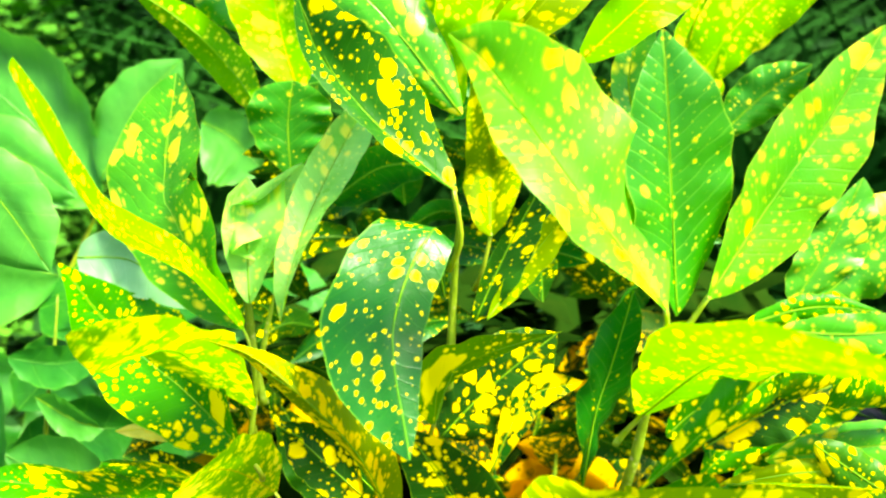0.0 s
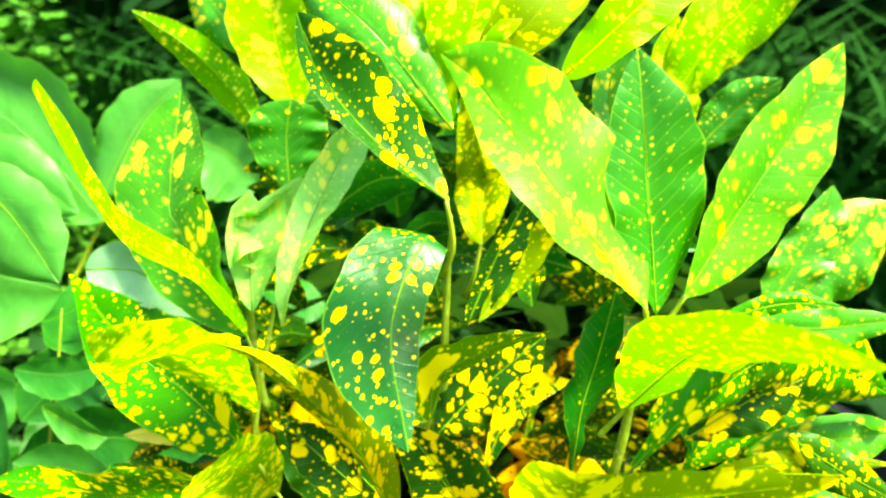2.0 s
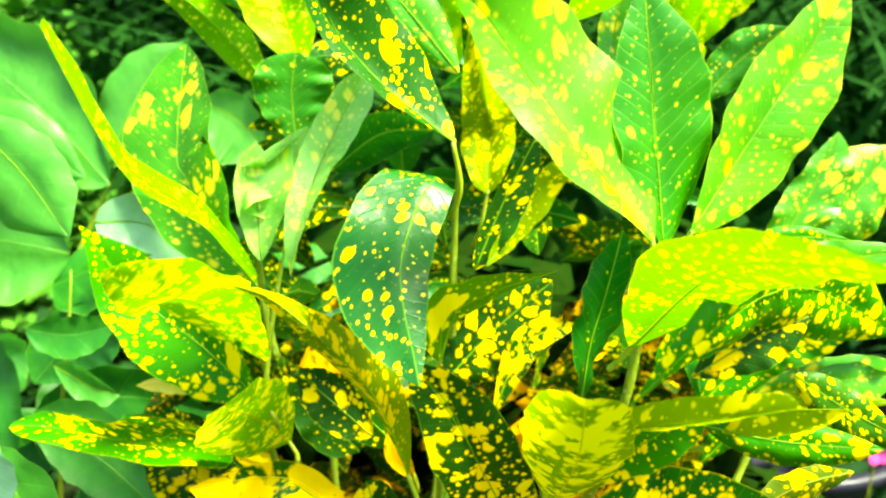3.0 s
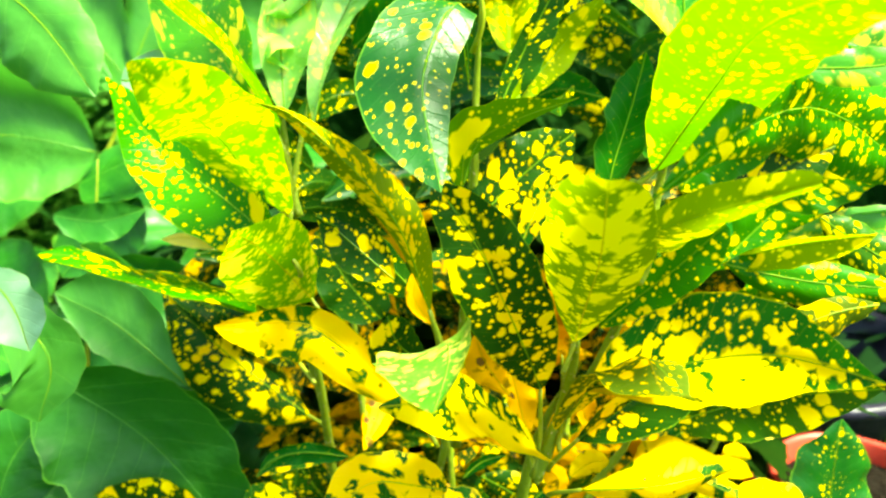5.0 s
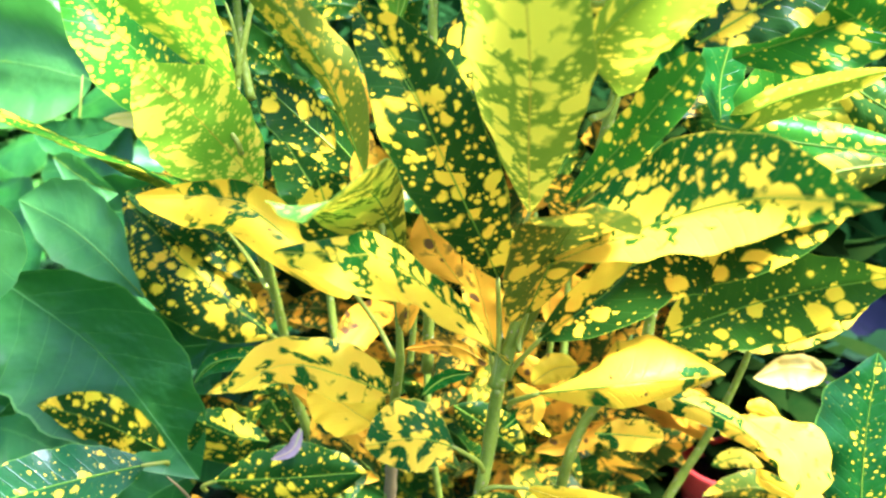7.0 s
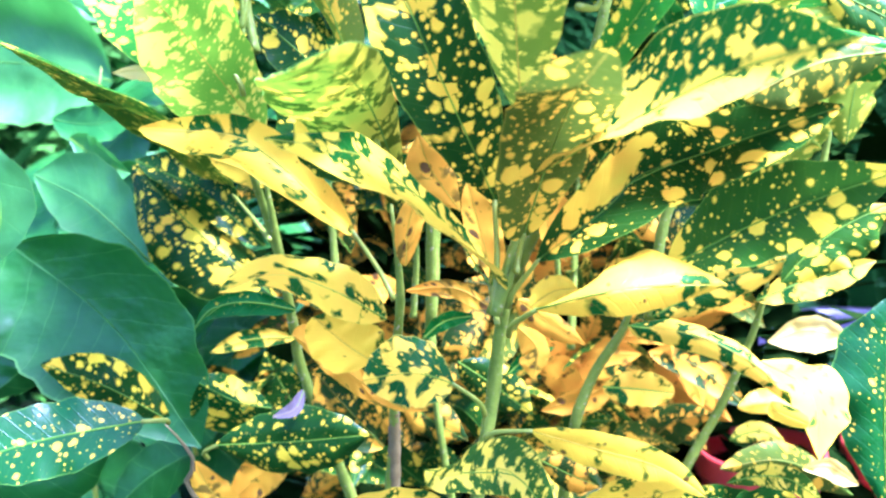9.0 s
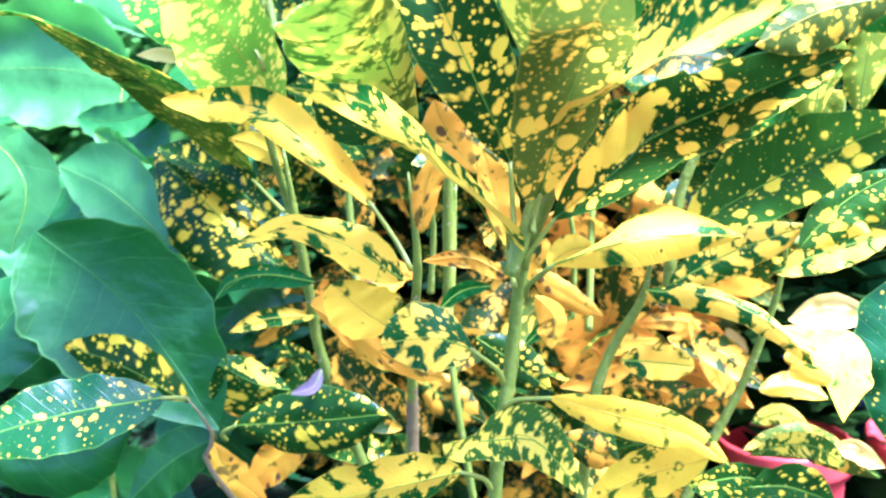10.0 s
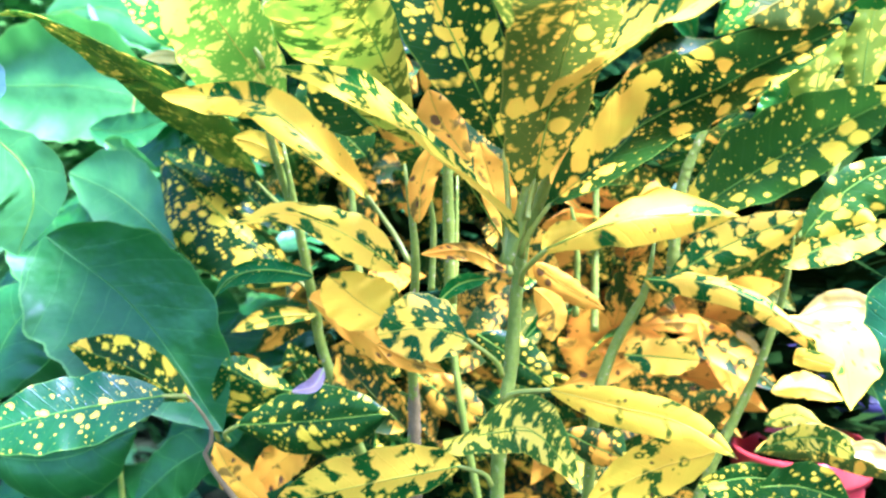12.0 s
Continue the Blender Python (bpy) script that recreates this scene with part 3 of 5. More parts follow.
LEAF_LABEL = {
    "fresh": "light green leaf with small yellow spots",
    "fresh_lit": "light green leaf with soft yellow spots, coloured as if lit",
    "green": "clear green leaf with fine veins and few spots",
    "dark_bold": "dark green leaf with large yellow spots",
    "lime": "glowing yellow-green young leaf with pale spots",
    "lime_spotted": "yellow-green leaf crowded with yellow spots",
    "lime_lit": "yellow-green leaf with yellow blotches, sunlight painted into its colour",
    "mid": "green leaf with round yellow spots",
    "dark": "glossy dark green leaf with yellow dots",
    "dark_fine": "arching glossy dark green leaf with small yellow dots",
    "dark_narrow": "long narrow olive green leaf with yellow dots",
    "half": "dark green leaf half covered by golden blotches",
    "half_old": "old dark leaf with orange blotches and brown specks",
    "half_patch": "dark green leaf with a large golden patch near its base",
    "half_pale": "green and yellow blotched leaf",
    "gold": "golden yellow leaf with few green flecks",
    "gold_green": "yellow leaf with dark green flecks",
    "two_tone": "large leaf, one side dark green and spotted, the other golden",
    "orange": "old orange leaf with brown specks",
    "pale": "bleached pale yellow leaf",
    "pale_sheen": "green leaf with a whitish sheen painted in",
    "dried": "small curled dried leaf of a dull grey",
    "sheen_mottled": "yellow-blotched green leaf side with a painted whitish sheen",
    "under": "matt olive leaf underside with yellow spots",
    "under_old": "brownish leaf underside with golden spots",
    "under_patch": "olive leaf underside with one large yellow blot",
    "under_gold": "olive leaf underside with golden blotches",
    "gold_tip": "golden leaf with a green-flecked tip",
    "plain": "small plain dark green leaf",
    "lime_mottled": "yellow-green leaf mottled with soft yellow patches",
    "olive_spotted": "olive green leaf crowded with pale yellow spots",
    "lime_gold": "glowing yellow leaf mottled with olive green",
    "broad_sheen": "broad green leaf paled by a painted sky sheen",
    "broad": "broad plain green leaf",
    "broad_lit": "broad plain green leaf, its lighter colour standing for light",
}

# ---- the ground ----
bm = bmesh.new()
cells = 40
grid = [[bm.verts.new((x, y, 0.02 * noise.noise(Vector((x * 1.3, y * 1.3, 0))) - 0.02)) for x in (40 * ((i / cells - 0.5) * 2) ** 3 for i in range(cells + 1))] for y in (40 * ((j / cells - 0.5) * 2) ** 3 + 0.5 for j in range(cells + 1))]
for a, b in zip(grid, grid[1:]):
    for i in range(cells):
        bm.faces.new((a[i], a[i + 1], b[i + 1], b[i]))
ground = part("ground", bm, GROUND, None)
tagged(ground, "dark damp garden soil with scattered green", "ground", kind="structure")


# ---- pots ----
def pot(name, place, radius, height, material, label, soil=True):
    ob = thing(name, place, label, "plant pot")
    bm = bmesh.new()
    profile = [(0.70, 0.0), (0.96, 0.86), (0.97, 0.87), (1.06, 0.87), (1.08, 0.90), (1.08, 0.985), (1.06, 1.0), (1.01, 1.0), (0.99, 0.98), (0.95, 0.86), (0.70, 0.06)]
    sides, rings = 40, []
    for r, z in profile:
        rings.append([bm.verts.new((radius * r * math.cos(2 * math.pi * i / sides), radius * r * math.sin(2 * math.pi * i / sides), height * z)) for i in range(sides)])
    for a, b in zip(rings, rings[1:]):
        for i in range(sides):
            bm.faces.new((a[i], a[(i + 1) % sides], b[(i + 1) % sides], b[i]))
    bm.faces.new(list(reversed(rings[0])))
    bm.faces.new(rings[-1])
    part("pot_body", bm, material, ob)
    if soil:
        bm = bmesh.new()
        centre = bm.verts.new((0, 0, height * 0.89))
        ring = [bm.verts.new((radius * 0.945 * math.cos(2 * math.pi * i / sides), radius * 0.945 * math.sin(2 * math.pi * i / sides), height * (0.865 + 0.02 * noise.noise(Vector((i * 0.7, 1, 0)))))) for i in range(sides)]
        for i in range(sides):
            bm.faces.new((centre, ring[i], ring[(i + 1) % sides]))
        part("potting_soil", bm, SOIL, ob, "dark crumbly potting soil")
    return ob


pot("plant_pot", (0.03, 0.47, -0.02), 0.118, 0.11, INK, "dark plastic pot that holds the spotted shrub")
pot("plant_pot", (0.225, 0.585, -0.02), 0.047, 0.176, CLAY, "small red plastic pot standing beside the shrub")
pot("plant_pot", (0.378, 0.610, -0.02), 0.074, 0.166, CLAY, "red plastic pot with soil standing behind the shrub")
pot("plant_pot", (0.47, 1.00, -0.02), 0.19, 0.13, INK, "large dark plastic pot standing behind the red ones", soil=False)


def flower(place, turn, size, material, label):
    """A small open flower of five petals on a thin stalk."""
    ob = thing("flower", place, label, "flower", "flowers behind the shrub")
    part("flower_stalk", tube([(0.01, 0.03, -place[2]), (0.004, 0.012, -place[2] * 0.4), (0, 0, 0)], (0.0016, 0.0011), 8, 6), STALK, ob)
    for i in range(5):
        a = turn + i * 2 * math.pi / 5
        out = Vector((math.cos(a), -0.5, math.sin(a))).normalized() * size
        side = Vector((-math.sin(a), 0, math.cos(a))) * size * 0.42
        part("petal", blade([(0, 0, 0), tuple(out * 0.55 + Vector((0, -0.1 * size, 0))), tuple(out)], side, -side, 0.62, True, 8, 3), material, ob)
    bm = bmesh.new()
    bmesh.ops.create_icosphere(bm, subdivisions=2, radius=size * 0.16)
    part("flower_heart", bm, STALK, ob)


for place, turn, size in (((0.462, 0.70, 0.220), 0.3, 0.020), ((0.13, 0.72, 0.240), 0.9, 0.012), ((0.135, 0.73, 0.205), 0.2, 0.011), ((0.002, 0.60, 0.222), 0.5, 0.014), ((0.078, 0.640, 0.232), 0.1, 0.009)):
    flower(place, turn, size, PETAL, "small pink five-petalled flower on a thin stalk")


# ---- the spotted shrub ----
PLANT = thing("croton_shrub", (0.03, 0.42, 0.03), "leafy croton shrub, green leaves dusted with yellow spots", "shrub")


def stem(plant, points, thick, thin, material=STEM, knots=0.10, steps=24):
    return part("stem", tube([Vector(p) - plant.location for p in points], (thick, thin), steps, 9, knots, 0.75), material, plant, "jointed green stem" if material is STEM else "grey-brown woody stem")


stem(PLANT, [(0.0221, 0.4257, 0.0700), (0.0169, 0.3814, 0.1866), (0.0298, 0.3860, 0.2714), (0.0367, 0.3810, 0.3172), (0.0470, 0.3711, 0.3580), (0.0545, 0.3592, 0.3816)], 0.0045, 0.0040)
stem(PLANT, [(-0.0122, 0.4425, 0.0700), (-0.0403, 0.4150, 0.1788), (-0.0359, 0.4100, 0.2315), (-0.0286, 0.3904, 0.2852), (-0.0182, 0.3712, 0.3368), (-0.0190, 0.3649, 0.3870)], 0.0036, 0.0029)
stem(PLANT, [(0.0556, 0.4457, 0.0700), (0.0727, 0.4213, 0.2201), (0.0869, 0.4232, 0.2682), (0.1065, 0.4198, 0.3022), (0.1133, 0.4135, 0.3325)], 0.0041, 0.0033)
stem(PLANT, [(0.1005, 0.4723, 0.0700), (0.1475, 0.4745, 0.1796), (0.1732, 0.4740, 0.2325), (0.1895, 0.4708, 0.2768), (0.1969, 0.4648, 0.3096), (0.2006, 0.4627, 0.3376)], 0.0043, 0.0021)
stem(PLANT, [(-0.0475, 0.4549, 0.0700), (-0.0992, 0.4397, 0.2539), (-0.1029, 0.4320, 0.2938), (-0.1028, 0.4160, 0.3474), (-0.1030, 0.4004, 0.4073)], 0.0040, 0.0033)
stem(PLANT, [(-0.1085, 0.4185, 0.4743), (-0.1147, 0.4268, 0.5018), (-0.1197, 0.4404, 0.5463), (-0.1221, 0.4467, 0.5668)], 0.0029, 0.0021)
stem(PLANT, [(0.0363, 0.3401, 0.3323), (0.0506, 0.3435, 0.3743), (0.0573, 0.3288, 0.4267)], 0.0040, 0.0031)
stem(PLANT, [(-0.0120, 0.4280, 0.3000), (-0.0040, 0.4150, 0.4100), (0.0026, 0.3932, 0.5050), (0.0042, 0.4000, 0.5444), (0.0062, 0.3999, 0.5782), (0.0076, 0.3922, 0.6042)], 0.0038, 0.0022)
stem(PLANT, [(0.0450, 0.3620, 0.3450), (0.0750, 0.3480, 0.4100), (0.0916, 0.3402, 0.4717), (0.1003, 0.3433, 0.5161), (0.1014, 0.3324, 0.5488), (0.1004, 0.3240, 0.5724)], 0.0034, 0.0022)
stem(PLANT, [(-0.1030, 0.4250, 0.3300), (-0.1132, 0.3950, 0.4391), (-0.1095, 0.4055, 0.4905), (-0.1129, 0.4099, 0.5217), (-0.1211, 0.4139, 0.5346)], 0.0029, 0.0014)
stem(PLANT, [(-0.1106, 0.4045, 0.4873), (-0.1039, 0.4144, 0.5197), (-0.0984, 0.4223, 0.5456)], 0.0022, 0.0012)
stem(PLANT, [(0.0027, 0.4604, 0.0700), (-0.0156, 0.4509, 0.2475), (-0.0131, 0.4623, 0.3224), (-0.0078, 0.4614, 0.3793)], 0.0028, 0.0024)
stem(PLANT, [(-0.0211, 0.4180, 0.3099), (-0.0163, 0.4144, 0.3494), (-0.0170, 0.4077, 0.3743)], 0.0022, 0.0017)
stem(PLANT, [(0.0751, 0.4902, 0.2666), (0.0792, 0.5006, 0.3326), (0.0831, 0.5099, 0.3908)], 0.0028, 0.0022)
stem(PLANT, [(0.0642, 0.4599, 0.2830), (0.0676, 0.4570, 0.3288), (0.0651, 0.4507, 0.3591)], 0.0022, 0.0017)
stem(PLANT, [(-0.0799, 0.4642, 0.2757), (-0.0854, 0.4730, 0.3423), (-0.0874, 0.4812, 0.4008)], 0.0029, 0.0024)
stem(PLANT, [(-0.0764, 0.4178, 0.0700), (-0.1474, 0.3657, 0.2098), (-0.1443, 0.3600, 0.2374), (-0.1481, 0.3519, 0.2564), (-0.1533, 0.3474, 0.2672)], 0.0021, 0.0015, BARK)
stem(PLANT, [(-0.0403, 0.4150, 0.1788), (-0.0359, 0.4100, 0.2315), (-0.0312, 0.3978, 0.2680)], 0.0043, 0.0037, BARK)
stem(PLANT, [(0.1228, 0.4323, 0.3038), (0.1308, 0.4366, 0.3583), (0.1427, 0.4379, 0.3882), (0.1534, 0.4373, 0.4060)], 0.0038, 0.0029)
stem(PLANT, [(0.2030, 0.4650, 0.3250), (0.2181, 0.4754, 0.3430), (0.2336, 0.4842, 0.3846), (0.2386, 0.4810, 0.4265)], 0.0029, 0.0021)
leaf(PLANT, "fresh_lit", [(0.0931, 0.3023, 0.5820), (0.0767, 0.3063, 0.6051), (0.0547, 0.3029, 0.6314), (0.0340, 0.3031, 0.6587), (0.0151, 0.2938, 0.6841), (0.0014, 0.2767, 0.6953)], (-0.0120, -0.0171, -0.0069), (0.0264, 0.0218, 0.0197), 0.45, slim=0.82, twist=-47, cup=0.03, petiole=(0.0939, 0.3153, 0.5559), ripple=0.05)
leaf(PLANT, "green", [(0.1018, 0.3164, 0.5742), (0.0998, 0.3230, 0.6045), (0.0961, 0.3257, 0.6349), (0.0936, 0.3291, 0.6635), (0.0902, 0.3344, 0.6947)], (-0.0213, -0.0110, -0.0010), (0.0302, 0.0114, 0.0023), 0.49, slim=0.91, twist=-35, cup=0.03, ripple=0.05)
leaf(PLANT, "fresh_lit", [(0.1142, 0.3164, 0.5821), (0.1394, 0.3383, 0.6081), (0.1555, 0.3454, 0.6303), (0.1750, 0.3545, 0.6561), (0.1967, 0.3620, 0.6956)], (-0.0182, -0.0083, 0.0170), (0.0211, 0.0042, -0.0186), 0.48, slim=0.88, twist=-28, cup=0.05, petiole=(0.1025, 0.3267, 0.5511), ripple=0.05)
leaf(PLANT, "lime", [(0.0914, 0.3220, 0.5214), (0.1025, 0.2892, 0.5595), (0.1080, 0.2320, 0.5964), (0.1294, 0.1801, 0.6100)], (-0.0266, 0.0037, 0.0079), (0.0310, -0.0013, -0.0054), 0.52, slim=0.76, twist=-27, cup=-0.01, petiole=(0.0745, 0.2967, 0.5225), ripple=0.05)
leaf(PLANT, "dark_bold", [(0.0053, 0.3615, 0.6188), (-0.0226, 0.3673, 0.6408), (-0.0428, 0.3699, 0.6619), (-0.0588, 0.3681, 0.6839), (-0.0667, 0.3661, 0.7112)], (-0.0039, -0.0094, -0.0036), (0.0210, 0.0112, 0.0189), 0.54, slim=0.82, twist=-46, cup=0.02, petiole=(0.0020, 0.3659, 0.5776), ripple=0.05)
leaf(PLANT, "dark_fine", [(0.0000, 0.3722, 0.5608), (-0.0011, 0.3699, 0.5866), (-0.0059, 0.3485, 0.6035), (-0.0224, 0.3128, 0.5702), (-0.0144, 0.2816, 0.5233)], (-0.0310, -0.0016, 0.0050), (0.0145, 0.0025, -0.0027), 0.59)
leaf(PLANT, "under", [(0.0280, 0.4513, 0.5699), (0.0299, 0.4992, 0.6152), (0.0175, 0.4428, 0.6801)], (-0.0189, -0.0180, 0.0002), (0.0173, -0.0165, 0.0075), 0.36, petiole=(0.0179, 0.4545, 0.5345))
leaf(PLANT, "lime", [(-0.1095, 0.3928, 0.5352), (-0.1269, 0.3610, 0.5818), (-0.1510, 0.3272, 0.6182), (-0.1664, 0.3029, 0.6826)], (-0.0032, 0.0109, 0.0064), (0.0027, -0.0063, -0.0039), 0.61, slim=0.25, twist=9, cup=-0.07, ripple=0.05)
leaf(PLANT, "fresh", [(-0.1150, 0.4091, 0.5274), (-0.1371, 0.4180, 0.5533), (-0.1547, 0.4286, 0.5888), (-0.1614, 0.4372, 0.6040), (-0.1553, 0.4595, 0.6657)], (-0.0279, 0.0068, -0.0176), (0.0256, -0.0070, 0.0189), 0.53, slim=0.84, twist=29, cup=0.25, ripple=0.05)
leaf(PLANT, "pale_sheen", [(-0.1115, 0.4149, 0.5410), (-0.1126, 0.4263, 0.5941), (-0.1166, 0.4327, 0.5859), (-0.0814, 0.4405, 0.6166)], (0.0180, -0.0040, -0.0184), (-0.0062, -0.0156, 0.0097), 0.66, slim=0.66, twist=50, cup=-0.20, ripple=0.05)
leaf(PLANT, "pale_sheen", [(-0.0916, 0.4029, 0.5347), (-0.0832, 0.4107, 0.5718), (-0.0675, 0.4369, 0.6099), (-0.0482, 0.4489, 0.6448)], (-0.0105, -0.0020, 0.0082), (0.0135, -0.0099, -0.0014), 0.68, slim=0.62, twist=66, cup=0.16, ripple=0.05)
leaf(PLANT, "green", [(-0.0990, 0.4925, 0.5970), (-0.1007, 0.5004, 0.6303), (-0.0965, 0.5042, 0.6571)], (-0.0259, -0.0012, 0.0029), (0.0281, 0.0000, -0.0029), 0.72, full=True)
leaf(PLANT, "lime", [(-0.1257, 0.5241, 0.6399), (-0.1521, 0.5601, 0.6617), (-0.1846, 0.5713, 0.6914), (-0.2190, 0.5688, 0.7151)], (0.0110, 0.0013, 0.0103), (-0.0085, 0.0040, -0.0138), 0.43, slim=0.56, twist=9, cup=0.10, ripple=0.05)
leaf(PLANT, "lime_lit", [(-0.1003, 0.5389, 0.6481), (-0.1141, 0.5530, 0.6955), (-0.1187, 0.5692, 0.7508)], (-0.0310, 0.0015, -0.0018), (0.0257, -0.0079, 0.0029), 0.66, slim=0.49, twist=-41, cup=0.17, ripple=0.05)
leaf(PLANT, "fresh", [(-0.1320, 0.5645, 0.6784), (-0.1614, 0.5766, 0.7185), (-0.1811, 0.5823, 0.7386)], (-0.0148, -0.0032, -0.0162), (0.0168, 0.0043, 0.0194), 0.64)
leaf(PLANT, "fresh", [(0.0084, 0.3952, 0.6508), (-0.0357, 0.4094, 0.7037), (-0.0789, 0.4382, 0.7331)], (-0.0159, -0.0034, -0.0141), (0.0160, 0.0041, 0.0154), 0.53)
leaf(PLANT, "lime_lit", [(0.0083, 0.4149, 0.6525), (-0.0192, 0.4212, 0.7064), (-0.0381, 0.4669, 0.7605)], (-0.0171, -0.0016, -0.0030), (0.0210, 0.0037, 0.0030), 0.45)
leaf(PLANT, "lime_lit", [(0.0129, 0.4021, 0.6803), (0.0235, 0.4128, 0.7215), (0.0394, 0.4479, 0.7771)], (-0.0280, -0.0010, -0.0025), (0.0312, 0.0001, 0.0035), 0.42)
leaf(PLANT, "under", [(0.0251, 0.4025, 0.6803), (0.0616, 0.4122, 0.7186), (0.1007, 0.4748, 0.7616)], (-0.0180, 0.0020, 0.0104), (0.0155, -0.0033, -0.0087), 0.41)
leaf(PLANT, "lime_lit", [(0.0640, 0.3808, 0.6779), (0.1074, 0.3904, 0.7159), (0.1619, 0.4198, 0.7513)], (-0.0093, 0.0030, 0.0104), (0.0110, -0.0029, -0.0111), 0.44)
leaf(PLANT, "lime_lit", [(0.1618, 0.5302, 0.6454), (0.1887, 0.5345, 0.6868), (0.2204, 0.5433, 0.7162), (0.2673, 0.5481, 0.7612)], (-0.0205, 0.0054, 0.0213), (0.0189, 0.0078, -0.0220), 0.63, slim=0.65, twist=13, cup=-0.09, ripple=0.05)
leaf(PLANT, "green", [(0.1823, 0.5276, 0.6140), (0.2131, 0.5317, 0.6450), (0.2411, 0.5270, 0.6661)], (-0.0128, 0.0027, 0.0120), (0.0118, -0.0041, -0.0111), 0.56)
leaf(PLANT, "lime_lit", [(0.1735, 0.5268, 0.6182), (0.1610, 0.5365, 0.6611), (0.1711, 0.5494, 0.7097)], (-0.0139, 0.0003, -0.0008), (0.0241, 0.0001, 0.0012), 0.48)
leaf(PLANT, "fresh", [(0.1006, 0.4017, 0.6405), (0.0944, 0.4088, 0.6676), (0.1037, 0.4182, 0.7037)], (-0.0094, -0.0002, -0.0011), (0.0124, 0.0004, 0.0020), 0.44)
leaf(PLANT, "fresh", [(0.2209, 0.4618, 0.5236), (0.2453, 0.4720, 0.5636), (0.2621, 0.4814, 0.5999)], (-0.0185, 0.0001, -0.0002), (0.0254, -0.0003, -0.0001), 0.44)
leaf(PLANT, "fresh", [(0.2359, 0.4617, 0.5237), (0.2734, 0.4708, 0.5600), (0.2996, 0.4782, 0.5891)], (-0.0118, 0.0057, 0.0212), (0.0145, -0.0069, -0.0259), 0.58)
leaf(PLANT, "mid", [(0.1275, 0.3119, 0.5704), (0.1590, 0.3139, 0.5794), (0.1896, 0.3131, 0.5774)], (-0.0021, 0.0014, 0.0051), (0.0031, -0.0020, -0.0075), 0.51)
leaf(PLANT, "fresh", [(0.1416, 0.3022, 0.5732), (0.1747, 0.3015, 0.5721), (0.2104, 0.3022, 0.5759)], (-0.0026, 0.0023, 0.0086), (0.0026, -0.0023, -0.0086), 0.48)
leaf(PLANT, "mid", [(-0.1109, 0.3791, 0.4667), (-0.1499, 0.4060, 0.4890), (-0.1946, 0.4213, 0.5217), (-0.2178, 0.4160, 0.5649)], (-0.0180, -0.0116, -0.0218), (0.0190, 0.0057, 0.0282), 0.43, slim=0.83, twist=71, cup=0.13, petiole=(-0.1025, 0.3794, 0.4484), ripple=0.05)
leaf(PLANT, "lime_mottled", [(-0.1129, 0.4007, 0.4815), (-0.1369, 0.3637, 0.5345), (-0.1345, 0.3150, 0.5558), (-0.1445, 0.2725, 0.5840)], (0.0331, 0.0040, 0.0041), (-0.0220, -0.0013, -0.0051), 0.48, slim=0.68, twist=71, cup=0.03, petiole=(-0.1136, 0.4049, 0.4534), ripple=0.05)
leaf(PLANT, "under_gold", [(-0.0230, 0.3312, 0.4433), (-0.0390, 0.3197, 0.4991), (-0.0804, 0.3166, 0.5496), (-0.1075, 0.3179, 0.5620)], (0.0073, 0.0204, 0.0067), (-0.0082, 0.0120, -0.0052), 0.44, slim=1.05, twist=51, cup=0.08, petiole=(-0.0137, 0.3210, 0.4177), ripple=0.05)
leaf(PLANT, "under_patch", [(-0.0052, 0.3289, 0.5126), (-0.0007, 0.3377, 0.5321), (0.0235, 0.3406, 0.5457), (0.0562, 0.3405, 0.5563)], (-0.0106, -0.0111, 0.0153), (0.0054, 0.0035, -0.0034), 0.33, slim=0.76, twist=1, cup=0.06, petiole=(-0.0099, 0.3433, 0.4954), ripple=0.05)
leaf(PLANT, "plain", [(0.0632, 0.3070, 0.4940), (0.0680, 0.3175, 0.5188), (0.0785, 0.3283, 0.5493), (0.0873, 0.3372, 0.5781)], (-0.0122, -0.0093, 0.0068), (0.0120, 0.0091, -0.0059), 0.51, slim=0.90, twist=-48, cup=0.00, ripple=0.12)
leaf(PLANT, "under", [(0.0220, 0.3772, 0.5469), (0.0529, 0.4230, 0.5715), (0.0820, 0.4272, 0.6057)], (-0.0084, -0.0062, 0.0090), (0.0078, 0.0042, -0.0073), 0.55)
leaf(PLANT, "dark", [(0.0161, 0.3864, 0.5418), (0.0335, 0.3985, 0.5787), (0.0542, 0.4106, 0.6155)], (-0.0069, 0.0000, 0.0002), (0.0144, -0.0001, -0.0004), 0.41)
leaf(PLANT, "lime_gold", [(0.0545, 0.3259, 0.4268), (0.0544, 0.2963, 0.4585), (0.0554, 0.2649, 0.4960), (0.0532, 0.2418, 0.5368)], (-0.0247, 0.0109, 0.0074), (0.0236, 0.0004, 0.0003), 0.69, slim=0.93, twist=2, cup=-0.04, petiole=(0.0468, 0.3111, 0.4166), ripple=0.05)
leaf(PLANT, "half", [(0.0388, 0.3439, 0.3892), (0.0293, 0.3306, 0.4186), (0.0130, 0.3159, 0.4621), (0.0010, 0.3134, 0.4924), (-0.0189, 0.3113, 0.5210)], (-0.0195, -0.0066, -0.0079), (0.0230, -0.0033, 0.0073), 0.54, slim=0.83, twist=-2, cup=0.06, petiole=(0.0355, 0.3378, 0.3338), ripple=0.05)
